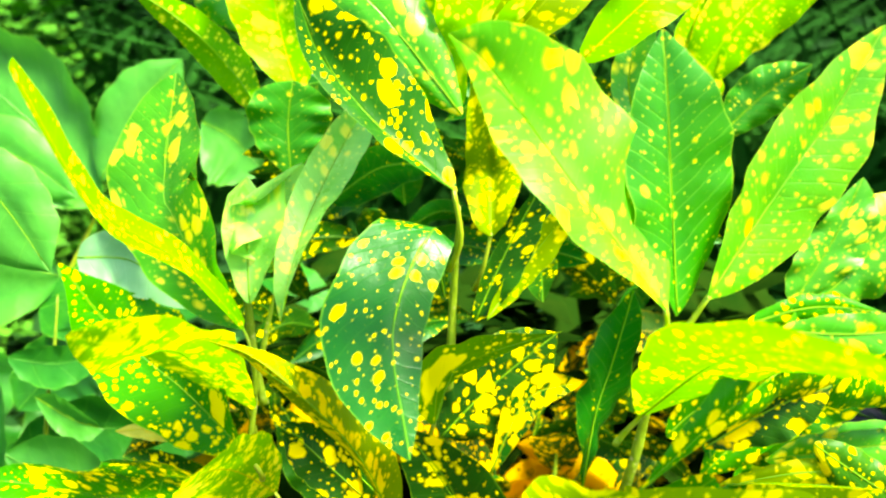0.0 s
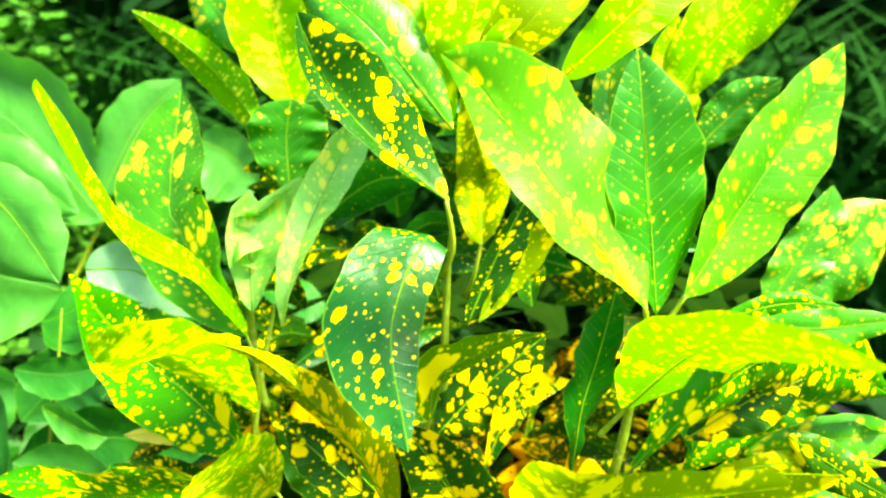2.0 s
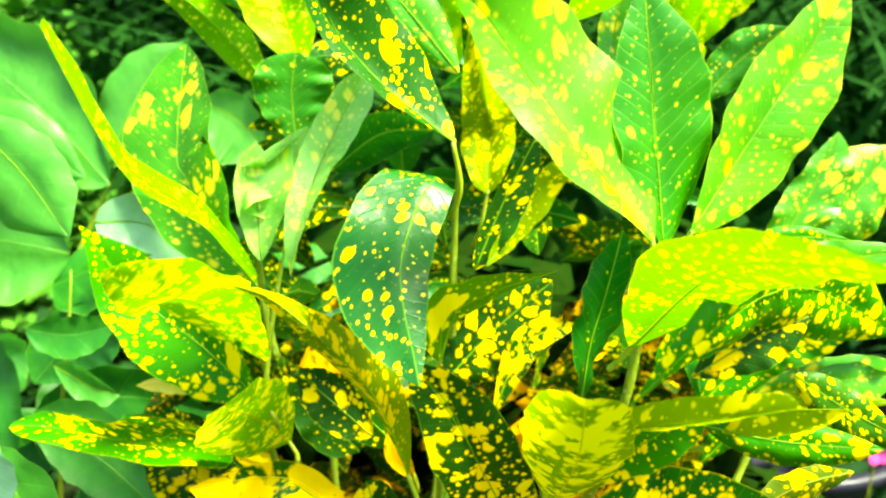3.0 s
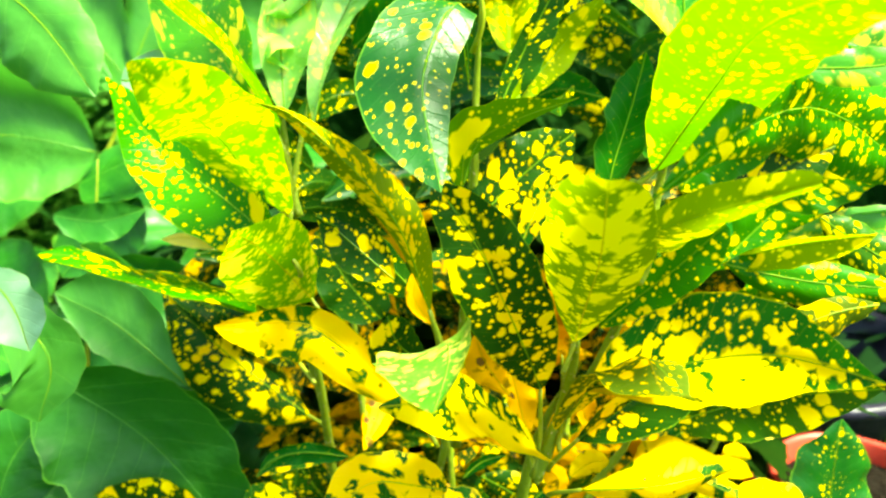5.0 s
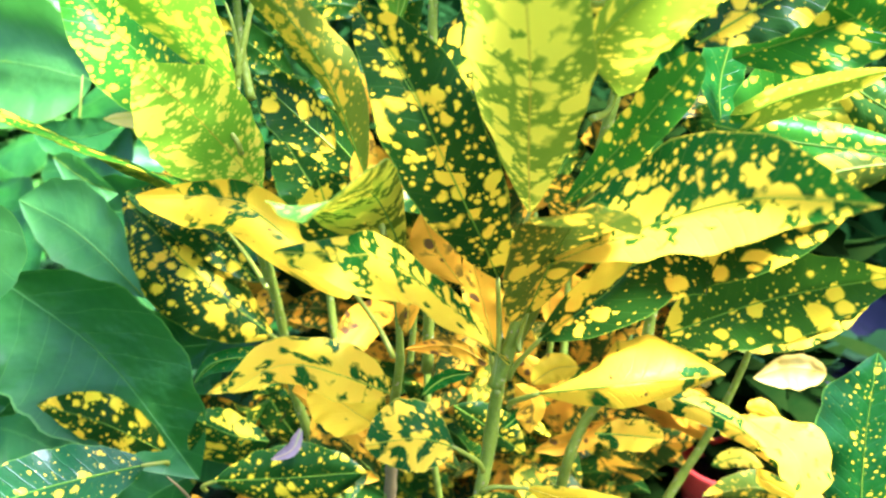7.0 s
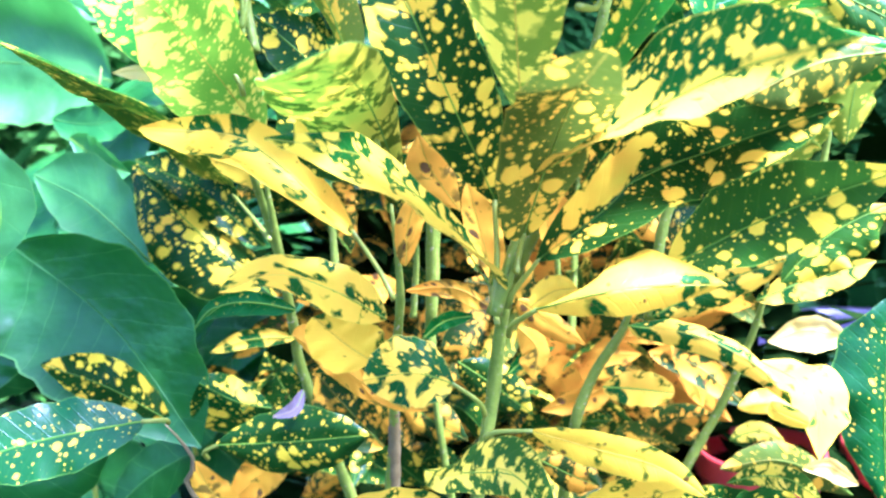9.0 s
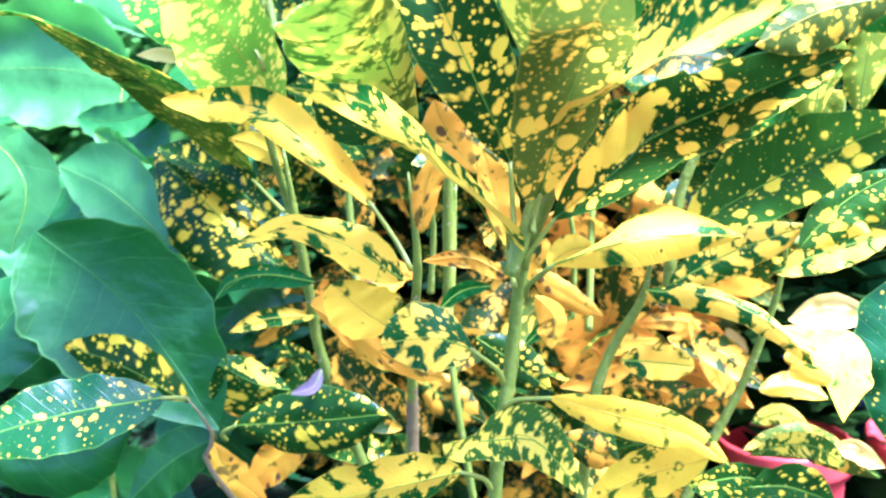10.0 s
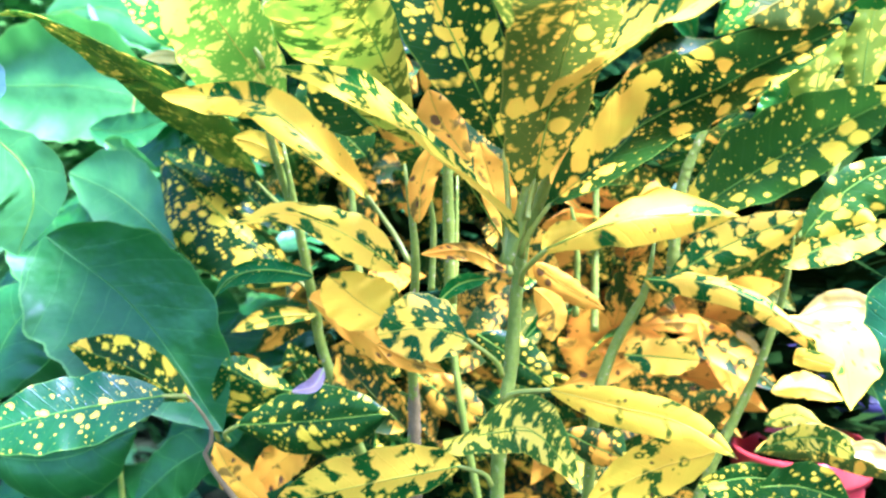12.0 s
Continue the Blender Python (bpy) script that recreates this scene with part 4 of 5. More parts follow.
leaf(PLANT, "gold_tip", [(-0.0454, 0.3814, 0.3699), (-0.0624, 0.3613, 0.3950), (-0.0958, 0.3610, 0.4245), (-0.1453, 0.3409, 0.4333)], (0.0069, 0.0026, 0.0076), (-0.0103, -0.0305, -0.0054), 0.49, slim=0.70, twist=-26, cup=-0.21, petiole=(-0.0228, 0.3756, 0.3313), ripple=0.05)
leaf(PLANT, "olive_spotted", [(-0.0101, 0.3552, 0.3962), (-0.0130, 0.3057, 0.4389), (-0.0122, 0.2507, 0.4526), (-0.0177, 0.2125, 0.4503)], (-0.0349, -0.0042, -0.0099), (0.0115, 0.0025, 0.0093), 0.56, slim=0.96, twist=-12, cup=-0.11, back="sheen_mottled", back_side=-1, ripple=0.05)
leaf(PLANT, "two_tone", [(0.0334, 0.3563, 0.3431), (0.0331, 0.3330, 0.3621), (-0.0071, 0.3026, 0.4098), (-0.0205, 0.2750, 0.4211), (-0.0454, 0.2580, 0.4275)], (-0.0008, 0.0096, 0.0068), (0.0091, -0.0280, -0.0090), 0.53, slim=0.90, twist=-27, cup=-0.05, petiole=(0.0378, 0.3428, 0.3263), ripple=0.05)
leaf(PLANT, "two_tone", [(0.0587, 0.3167, 0.4029), (0.0978, 0.2991, 0.4252), (0.1413, 0.2672, 0.4465), (0.1680, 0.2274, 0.4520)], (0.0010, 0.0213, 0.0239), (-0.0092, -0.0292, -0.0117), 0.42, slim=0.88, twist=48, cup=0.15, ripple=0.05)
leaf(PLANT, "under_old", [(0.0524, 0.3385, 0.3724), (0.0659, 0.3140, 0.4113), (0.0795, 0.2777, 0.4420), (0.0806, 0.2439, 0.4426), (0.0886, 0.2189, 0.4525)], (-0.0265, -0.0123, -0.0049), (0.0178, 0.0065, -0.0029), 0.46, slim=0.41, twist=-43, cup=0.04, petiole=(0.0490, 0.3334, 0.3550), ripple=0.05)
leaf(PLANT, "half_patch", [(0.0590, 0.3357, 0.3605), (0.0923, 0.3406, 0.3844), (0.1098, 0.3493, 0.3994), (0.1408, 0.3443, 0.4101), (0.1582, 0.3259, 0.4178), (0.1912, 0.3163, 0.4294)], (-0.0103, -0.0148, 0.0200), (0.0031, -0.0214, -0.0172), 0.49, slim=0.78, twist=5, cup=0.24, petiole=(0.0437, 0.3440, 0.3349), ripple=0.05)
leaf(PLANT, "dark_narrow", [(0.1255, 0.3763, 0.3472), (0.1707, 0.3521, 0.3766), (0.2184, 0.3145, 0.4025)], (-0.0087, 0.0099, 0.0211), (0.0010, -0.0171, -0.0163), 0.42, slim=0.74, twist=41, cup=0.05, ripple=0.05)
leaf(PLANT, "gold_tip", [(0.0575, 0.3159, 0.3405), (0.0906, 0.3004, 0.3526), (0.1206, 0.3064, 0.3541), (0.1459, 0.3201, 0.3507)], (-0.0075, 0.0274, 0.0112), (0.0005, 0.0014, -0.0111), 0.53, slim=1.13, twist=48, cup=-0.15, petiole=(0.0437, 0.3378, 0.3219), ripple=0.05)
leaf(PLANT, "gold", [(0.0555, 0.3322, 0.3381), (0.0666, 0.3352, 0.3452), (0.0784, 0.3371, 0.3458)], (-0.0034, 0.0008, 0.0070), (0.0032, -0.0008, -0.0069), 0.56, full=True)
leaf(PLANT, "gold_green", [(-0.0162, 0.3265, 0.3339), (-0.0340, 0.3041, 0.3532), (-0.0565, 0.2879, 0.3655), (-0.0724, 0.2635, 0.3630)], (-0.0059, 0.0184, 0.0075), (0.0046, -0.0092, -0.0092), 0.55, slim=0.69, twist=95, cup=0.01, ripple=0.05)
leaf(PLANT, "gold", [(-0.0307, 0.3491, 0.3041), (-0.0454, 0.3485, 0.3147), (-0.0616, 0.3482, 0.3295)], (-0.0135, -0.0043, -0.0093), (0.0153, 0.0047, 0.0104), 0.40, full=True)
leaf(PLANT, "orange", [(-0.0270, 0.3648, 0.2754), (-0.0547, 0.3644, 0.2969), (-0.0801, 0.3641, 0.3148)], (-0.0069, 0.0025, 0.0174), (0.0057, -0.0019, -0.0148), 0.57)
leaf(PLANT, "gold_green", [(0.0133, 0.3480, 0.2923), (-0.0062, 0.3402, 0.3010), (-0.0322, 0.3337, 0.2995)], (-0.0035, 0.0148, 0.0165), (0.0003, -0.0070, -0.0164), 0.47, slim=0.60, twist=-23, cup=0.05, petiole=(0.0274, 0.3634, 0.2685), ripple=0.05)
leaf(PLANT, "orange", [(-0.0041, 0.3611, 0.2722), (-0.0226, 0.3598, 0.2791), (-0.0411, 0.3596, 0.2889)], (0.0021, 0.0016, 0.0084), (-0.0013, -0.0011, -0.0054), 0.54)
leaf(PLANT, "mid", [(-0.1538, 0.4659, 0.3875), (-0.1668, 0.4076, 0.4318), (-0.1647, 0.3701, 0.4428), (-0.2072, 0.3322, 0.4774), (-0.2290, 0.3283, 0.4823)], (0.0321, -0.0003, -0.0118), (-0.0355, -0.0013, 0.0128), 0.51, slim=0.71, twist=-6, cup=-0.01, petiole=(-0.1050, 0.4065, 0.3623), back="under", back_side=-1, ripple=0.05)
leaf(PLANT, "lime_spotted", [(-0.1010, 0.4022, 0.4238), (-0.1147, 0.3602, 0.4678), (-0.1164, 0.2984, 0.5019)], (-0.0235, -0.0098, -0.0179), (0.0164, 0.0093, 0.0177), 0.43, slim=0.87, twist=-6, cup=-0.02, petiole=(-0.0934, 0.3831, 0.4211), ripple=0.05)
leaf(PLANT, "dark", [(-0.0318, 0.3736, 0.4362), (-0.0585, 0.3706, 0.4681), (-0.0872, 0.3661, 0.4890)], (0.0053, 0.0038, 0.0072), (-0.0100, -0.0031, -0.0124), 0.49, slim=0.76, twist=-18, cup=0.04, petiole=(-0.0205, 0.3766, 0.4026), ripple=0.05)
leaf(PLANT, "dark", [(-0.0616, 0.4348, 0.3955), (-0.0844, 0.4417, 0.4216), (-0.1052, 0.4510, 0.4551)], (-0.0187, -0.0039, -0.0092), (0.0159, 0.0035, 0.0083), 0.31)
leaf(PLANT, "half", [(-0.1172, 0.4412, 0.3168), (-0.1657, 0.4418, 0.3599), (-0.1962, 0.4475, 0.3901), (-0.2195, 0.4588, 0.4078)], (-0.0216, -0.0104, -0.0222), (0.0091, 0.0301, 0.0063), 0.49, slim=0.77, twist=-26, cup=-0.27, petiole=(-0.1093, 0.4502, 0.3059), ripple=0.05)
leaf(PLANT, "plain", [(-0.0800, 0.3735, 0.3266), (-0.1069, 0.3705, 0.3322), (-0.1277, 0.3669, 0.3293), (-0.1380, 0.3633, 0.3187)], (0.0013, 0.0014, 0.0063), (-0.0015, -0.0016, -0.0075), 0.45)
leaf(PLANT, "gold_green", [(-0.0975, 0.4187, 0.2969), (-0.1276, 0.4141, 0.2968), (-0.1526, 0.4090, 0.2895)], (-0.0009, 0.0011, 0.0067), (0.0007, -0.0009, -0.0054), 0.48)
leaf(PLANT, "under", [(0.0920, 0.3187, 0.4805), (0.0789, 0.2815, 0.5003), (0.0986, 0.2467, 0.5223), (0.1322, 0.2315, 0.5361)], (0.0003, 0.0007, 0.0103), (0.0262, 0.0151, -0.0071), 0.60, slim=0.52, twist=20, cup=-0.09, petiole=(0.0798, 0.2905, 0.4743), ripple=0.05)
leaf(PLANT, "mid", [(0.0707, 0.3438, 0.4277), (0.0919, 0.3330, 0.4523), (0.1061, 0.3199, 0.4721), (0.1245, 0.3092, 0.4971)], (-0.0066, 0.0029, 0.0070), (0.0038, -0.0114, -0.0100), 0.64, slim=0.73, twist=26, cup=0.04, ripple=0.05)
leaf(PLANT, "under", [(0.1461, 0.3562, 0.4615), (0.1669, 0.3358, 0.4764), (0.1999, 0.3124, 0.4894)], (-0.0081, -0.0097, 0.0058), (-0.0070, -0.0112, -0.0088), 0.51, slim=0.66, twist=1, cup=0.09, ripple=0.05)
leaf(PLANT, "green", [(0.1804, 0.4000, 0.4466), (0.2183, 0.4096, 0.4587), (0.2553, 0.4236, 0.4616)], (0.0082, -0.0336, 0.0221), (0.0054, -0.0148, -0.0149), 0.80, slim=0.57, twist=46, cup=0.20, ripple=0.05)
leaf(PLANT, "plain", [(0.1509, 0.3865, 0.4574), (0.1517, 0.3978, 0.4822), (0.1617, 0.4099, 0.5107)], (-0.0135, -0.0064, 0.0076), (0.0117, 0.0040, -0.0058), 0.55, slim=0.79, twist=-16, cup=0.02, ripple=0.05)
leaf(PLANT, "mid", [(0.0750, 0.2577, 0.5248), (0.1216, 0.2857, 0.5490), (0.1792, 0.3346, 0.5476), (0.2584, 0.3783, 0.4997)], (0.0079, 0.0010, 0.0268), (-0.0085, -0.0035, -0.0255), 0.60)
leaf(PLANT, "mid", [(0.1551, 0.3892, 0.4922), (0.1938, 0.3794, 0.5046), (0.2329, 0.3823, 0.5198)], (-0.0147, 0.0005, 0.0173), (0.0157, 0.0008, -0.0181), 0.50)
leaf(PLANT, "mid", [(0.1484, 0.3924, 0.4428), (0.1946, 0.4046, 0.4842), (0.2415, 0.4013, 0.5299)], (-0.0152, 0.0001, 0.0129), (0.0143, -0.0066, -0.0131), 0.50)
leaf(PLANT, "fresh", [(0.1764, 0.3756, 0.4641), (0.2272, 0.3778, 0.4708), (0.2745, 0.3791, 0.4743)], (-0.0004, 0.0045, 0.0137), (0.0005, -0.0047, -0.0145), 0.53)
leaf(PLANT, "under", [(0.1393, 0.3532, 0.4601), (0.1912, 0.3563, 0.4695), (0.2525, 0.3559, 0.4678)], (0.0002, 0.0020, 0.0061), (-0.0002, -0.0023, -0.0071), 0.46)
leaf(PLANT, "under_old", [(0.2086, 0.3151, 0.4508), (0.1783, 0.3092, 0.4472), (0.1475, 0.3018, 0.4338)], (-0.0032, 0.0006, 0.0078), (0.0054, -0.0011, -0.0142), 0.53)
leaf(PLANT, "orange", [(0.0209, 0.3454, 0.3849), (0.0074, 0.3448, 0.4052), (0.0010, 0.3453, 0.4233)], (-0.0103, -0.0024, -0.0044), (0.0099, 0.0023, 0.0045), 0.59)
leaf(PLANT, "orange", [(-0.0110, 0.3560, 0.3547), (-0.0080, 0.3589, 0.3801), (0.0041, 0.3635, 0.4034)], (-0.0077, -0.0018, -0.0035), (0.0105, 0.0024, 0.0045), 0.45)
leaf(PLANT, "orange", [(0.0346, 0.3764, 0.3369), (0.0267, 0.3782, 0.3714), (0.0206, 0.3794, 0.3966)], (-0.0084, -0.0015, 0.0010), (0.0120, 0.0021, -0.0017), 0.57)
leaf(PLANT, "orange", [(0.0300, 0.3861, 0.3245), (0.0100, 0.3834, 0.3361), (-0.0167, 0.3783, 0.3360)], (-0.0022, 0.0001, 0.0051), (0.0037, -0.0000, -0.0077), 0.48)
leaf(PLANT, "orange", [(0.0452, 0.3981, 0.3255), (0.0591, 0.3996, 0.3134), (0.0835, 0.4027, 0.2965)], (0.0043, 0.0013, 0.0051), (-0.0057, -0.0017, -0.0064), 0.40)
leaf(PLANT, "orange", [(0.0455, 0.3837, 0.3133), (0.0559, 0.3844, 0.3001), (0.0537, 0.3824, 0.2829)], (-0.0103, -0.0023, -0.0031), (0.0067, 0.0015, 0.0022), 0.52)
leaf(PLANT, "gold_green", [(0.1048, 0.3713, 0.3172), (0.1355, 0.3639, 0.3149), (0.1660, 0.3635, 0.3001), (0.1957, 0.3647, 0.2704)], (0.0046, 0.0106, 0.0038), (-0.0035, -0.0003, -0.0072), 0.30)
leaf(PLANT, "gold", [(0.1775, 0.3890, 0.2918), (0.1978, 0.3669, 0.2814), (0.1984, 0.3519, 0.2512)], (-0.0156, -0.0146, 0.0043), (0.0243, 0.0214, -0.0018), 0.42, slim=0.77, twist=-13, cup=0.03, ripple=0.05)
leaf(PLANT, "pale", [(0.2565, 0.4974, 0.2734), (0.2307, 0.4936, 0.2787), (0.2057, 0.4883, 0.2727)], (0.0006, 0.0016, 0.0103), (-0.0009, -0.0022, -0.0141), 0.44)
leaf(PLANT, "gold", [(0.1921, 0.5113, 0.2167), (0.2169, 0.5165, 0.2173), (0.2401, 0.5205, 0.2079)], (0.0014, 0.0112, 0.0073), (0.0004, -0.0006, -0.0079), 0.47)
leaf(PLANT, "dark_fine", [(0.2525, 0.4048, 0.1968), (0.2514, 0.4139, 0.2600), (0.2565, 0.4235, 0.3198)], (-0.0286, -0.0041, 0.0062), (0.0343, 0.0050, -0.0070), 0.58)
leaf(PLANT, "half", [(-0.1906, 0.4202, 0.2377), (-0.2242, 0.4063, 0.2669), (-0.2590, 0.3915, 0.2878)], (0.0079, 0.0038, 0.0168), (-0.0059, -0.0031, -0.0136), 0.52, petiole=(-0.1801, 0.4304, 0.2102))
leaf(PLANT, "dark_fine", [(-0.1812, 0.3738, 0.2581), (-0.2307, 0.3463, 0.2568), (-0.2786, 0.3175, 0.2490)], (-0.0056, 0.0087, 0.0199), (0.0060, -0.0095, -0.0196), 0.48, petiole=(-0.1736, 0.3865, 0.2515))
leaf(PLANT, "dark", [(-0.1524, 0.4029, 0.2300), (-0.1003, 0.4101, 0.2303), (-0.0534, 0.4159, 0.2333)], (-0.0009, 0.0024, 0.0211), (0.0015, -0.0026, -0.0233), 0.53, petiole=(-0.1624, 0.4115, 0.2166))
leaf(PLANT, "half_old", [(-0.1374, 0.4521, 0.2078), (-0.1637, 0.4524, 0.2421), (-0.1837, 0.4523, 0.2671)], (0.0151, 0.0038, 0.0110), (-0.0184, -0.0046, -0.0131), 0.59)
leaf(PLANT, "dark", [(-0.1206, 0.4850, 0.2140), (-0.1363, 0.4860, 0.2399), (-0.1478, 0.4877, 0.2654)], (-0.0141, -0.0032, -0.0050), (0.0152, 0.0035, 0.0057), 0.47)
leaf(PLANT, "gold", [(0.0521, 0.3576, 0.2627), (0.0866, 0.3563, 0.2535), (0.1225, 0.3556, 0.2431), (0.1463, 0.3588, 0.2245)], (0.0030, 0.0006, 0.0099), (-0.0027, -0.0002, -0.0112), 0.45, slim=0.81, twist=-9, cup=0.01, petiole=(0.0265, 0.3652, 0.2544), ripple=0.05)
leaf(PLANT, "half_pale", [(-0.0109, 0.3784, 0.2281), (0.0044, 0.3583, 0.2342), (0.0410, 0.3410, 0.2468), (0.0692, 0.3041, 0.2329)], (0.0021, 0.0126, 0.0133), (-0.0009, -0.0075, -0.0107), 0.51, slim=0.76, twist=91, cup=-0.02, ripple=0.05)
leaf(PLANT, "gold_green", [(0.0039, 0.3484, 0.2241), (-0.0237, 0.3233, 0.2270), (-0.0507, 0.3102, 0.2255), (-0.0854, 0.3067, 0.2179)], (0.0019, -0.0049, 0.0194), (-0.0031, 0.0074, -0.0179), 0.49, slim=0.69, twist=-4, cup=-0.01, petiole=(0.0179, 0.3608, 0.2082), ripple=0.05)
leaf(PLANT, "gold", [(0.1387, 0.3867, 0.2180), (0.1024, 0.3839, 0.2076), (0.0662, 0.3752, 0.1926)], (-0.0057, -0.0062, 0.0177), (0.0053, 0.0048, -0.0166), 0.43, slim=0.83, twist=4, cup=-0.01, ripple=0.05)
leaf(PLANT, "orange", [(-0.1356, 0.4083, 0.1728), (-0.1589, 0.4054, 0.1964), (-0.1693, 0.4051, 0.2180)], (-0.0088, -0.0023, -0.0060), (0.0092, 0.0024, 0.0063), 0.55)
leaf(PLANT, "gold_green", [(0.1201, 0.3965, 0.3150), (0.1564, 0.4050, 0.3318), (0.1997, 0.4144, 0.3445)], (-0.0052, 0.0000, 0.0106), (0.0064, 0.0000, -0.0126), 0.46)
leaf(PLANT, "orange", [(0.1113, 0.4370, 0.2670), (0.0834, 0.4306, 0.2546), (0.0557, 0.4246, 0.2472)], (-0.0032, 0.0001, 0.0071), (0.0031, -0.0001, -0.0078), 0.52)
leaf(PLANT, "gold_green", [(0.0932, 0.4129, 0.2676), (0.1142, 0.4170, 0.2648), (0.1362, 0.4212, 0.2606)], (0.0027, 0.0015, 0.0112), (-0.0023, -0.0013, -0.0103), 0.51, full=True)
leaf(PLANT, "orange", [(0.1494, 0.5346, 0.2660), (0.1630, 0.5353, 0.2414), (0.1721, 0.5345, 0.2081)], (-0.0115, -0.0028, -0.0044), (0.0139, 0.0033, 0.0052), 0.50)
leaf(PLANT, "plain", [(0.0380, 0.3823, 0.2847), (0.0509, 0.3858, 0.2950), (0.0658, 0.3890, 0.2999)], (-0.0027, -0.0002, 0.0039), (0.0023, 0.0001, -0.0034), 0.54)
leaf(PLANT, "plain", [(-0.0077, 0.3742, 0.3091), (0.0050, 0.3783, 0.3184), (0.0210, 0.3837, 0.3200)], (-0.0019, -0.0008, 0.0047), (0.0019, 0.0008, -0.0044), 0.49)
leaf(PLANT, "half", [(0.0059, 0.4168, 0.2819), (0.0291, 0.4196, 0.2643), (0.0506, 0.4220, 0.2458)], (0.0097, 0.0028, 0.0100), (-0.0098, -0.0028, -0.0097), 0.49)
leaf(PLANT, "half_old", [(-0.0486, 0.4346, 0.2161), (-0.0713, 0.4329, 0.2432), (-0.0904, 0.4316, 0.2683)], (0.0125, 0.0034, 0.0112), (-0.0159, -0.0044, -0.0149), 0.51)
leaf(PLANT, "half_old", [(-0.0422, 0.4493, 0.2499), (-0.0206, 0.4515, 0.2298), (0.0048, 0.4548, 0.2134)], (0.0083, 0.0027, 0.0124), (-0.0075, -0.0025, -0.0112), 0.48)
leaf(PLANT, "half_old", [(0.0557, 0.3984, 0.2266), (0.0748, 0.4010, 0.2156), (0.0908, 0.4033, 0.2081)], (0.0036, 0.0016, 0.0097), (-0.0036, -0.0016, -0.0097), 0.55)
leaf(PLANT, "orange", [(-0.1118, 0.4360, 0.2110), (-0.1348, 0.4304, 0.1972), (-0.1580, 0.4239, 0.1757)], (-0.0071, -0.0002, 0.0118), (0.0071, 0.0002, -0.0118), 0.46)
leaf(PLANT, "gold", [(0.2072, 0.5057, 0.2414), (0.2209, 0.5083, 0.2381), (0.2323, 0.5102, 0.2327)], (0.0005, 0.0008, 0.0079), (-0.0002, -0.0005, -0.0058), 0.45)
leaf(PLANT, "under_old", [(0.2642, 0.4910, 0.1626), (0.2186, 0.4838, 0.1897), (0.1734, 0.4742, 0.1874)], (-0.0035, 0.0002, 0.0119), (0.0041, -0.0004, -0.0154), 0.57)
leaf(PLANT, "half_old", [(-0.1278, 0.4895, 0.2517), (-0.1448, 0.4848, 0.2360), (-0.1615, 0.4809, 0.2286)], (-0.0089, -0.0005, 0.0121), (0.0068, 0.0004, -0.0096), 0.52)
leaf(PLANT, "half", [(-0.0019, 0.3850, 0.4730), (0.0262, 0.3938, 0.4998), (0.0629, 0.4031, 0.5281)], (-0.0136, 0.0058, 0.0180), (0.0161, -0.0066, -0.0202), 0.49)
leaf(PLANT, "gold_green", [(0.0242, 0.3692, 0.4567), (0.0454, 0.3826, 0.4975), (0.0758, 0.3857, 0.5069)], (-0.0048, 0.0026, 0.0081), (0.0048, -0.0026, -0.0081), 0.60)
leaf(PLANT, "half", [(0.1253, 0.3296, 0.5001), (0.1587, 0.3350, 0.5189), (0.1862, 0.3380, 0.5296)], (-0.0079, 0.0036, 0.0114), (0.0089, -0.0043, -0.0136), 0.56)
leaf(PLANT, "mid", [(0.1027, 0.3181, 0.5130), (0.1195, 0.3219, 0.5260), (0.1472, 0.3223, 0.5283)], (-0.0026, 0.0025, 0.0080), (0.0040, -0.0033, -0.0106), 0.44)
leaf(PLANT, "half", [(-0.0444, 0.3584, 0.4528), (-0.0662, 0.3643, 0.4712), (-0.0880, 0.3702, 0.4897)], (0.0093, 0.0037, 0.0123), (-0.0085, -0.0035, -0.0117), 0.49)
leaf(PLANT, "orange", [(-0.0225, 0.3593, 0.4237), (-0.0337, 0.3637, 0.4394), (-0.0287, 0.3707, 0.4610)], (-0.0048, -0.0005, -0.0008), (0.0099, 0.0011, 0.0019), 0.48)
leaf(PLANT, "orange", [(0.0738, 0.3470, 0.3573), (0.0643, 0.3483, 0.3716), (0.0675, 0.3529, 0.3937)], (-0.0041, -0.0008, -0.0007), (0.0072, 0.0014, 0.0015), 0.46)
leaf(PLANT, "orange", [(0.1749, 0.5485, 0.2466), (0.1430, 0.5431, 0.2613), (0.1042, 0.5350, 0.2607)], (0.0015, 0.0008, 0.0060), (-0.0012, -0.0009, -0.0075), 0.49)
leaf(PLANT, "dark", [(0.1334, 0.4345, 0.1793), (0.1692, 0.4422, 0.1823), (0.2193, 0.4512, 0.1650)], (-0.0015, 0.0005, 0.0097), (0.0023, -0.0009, -0.0165), 0.39)
leaf(PLANT, "dark", [(0.1689, 0.4318, 0.1808), (0.1937, 0.4368, 0.1790), (0.2214, 0.4415, 0.1669)], (0.0052, 0.0023, 0.0150), (-0.0027, -0.0013, -0.0088), 0.50)
leaf(PLANT, "pale", [(0.2681, 0.4924, 0.1697), (0.2472, 0.4893, 0.1840), (0.2292, 0.4855, 0.1834)], (-0.0003, 0.0005, 0.0065), (0.0006, -0.0007, -0.0098), 0.56)
leaf(PLANT, "pale", [(0.1804, 0.5703, 0.2485), (0.1882, 0.5709, 0.2363), (0.1960, 0.5715, 0.2238)], (-0.0051, -0.0012, -0.0015), (0.0060, 0.0014, 0.0020), 0.47)
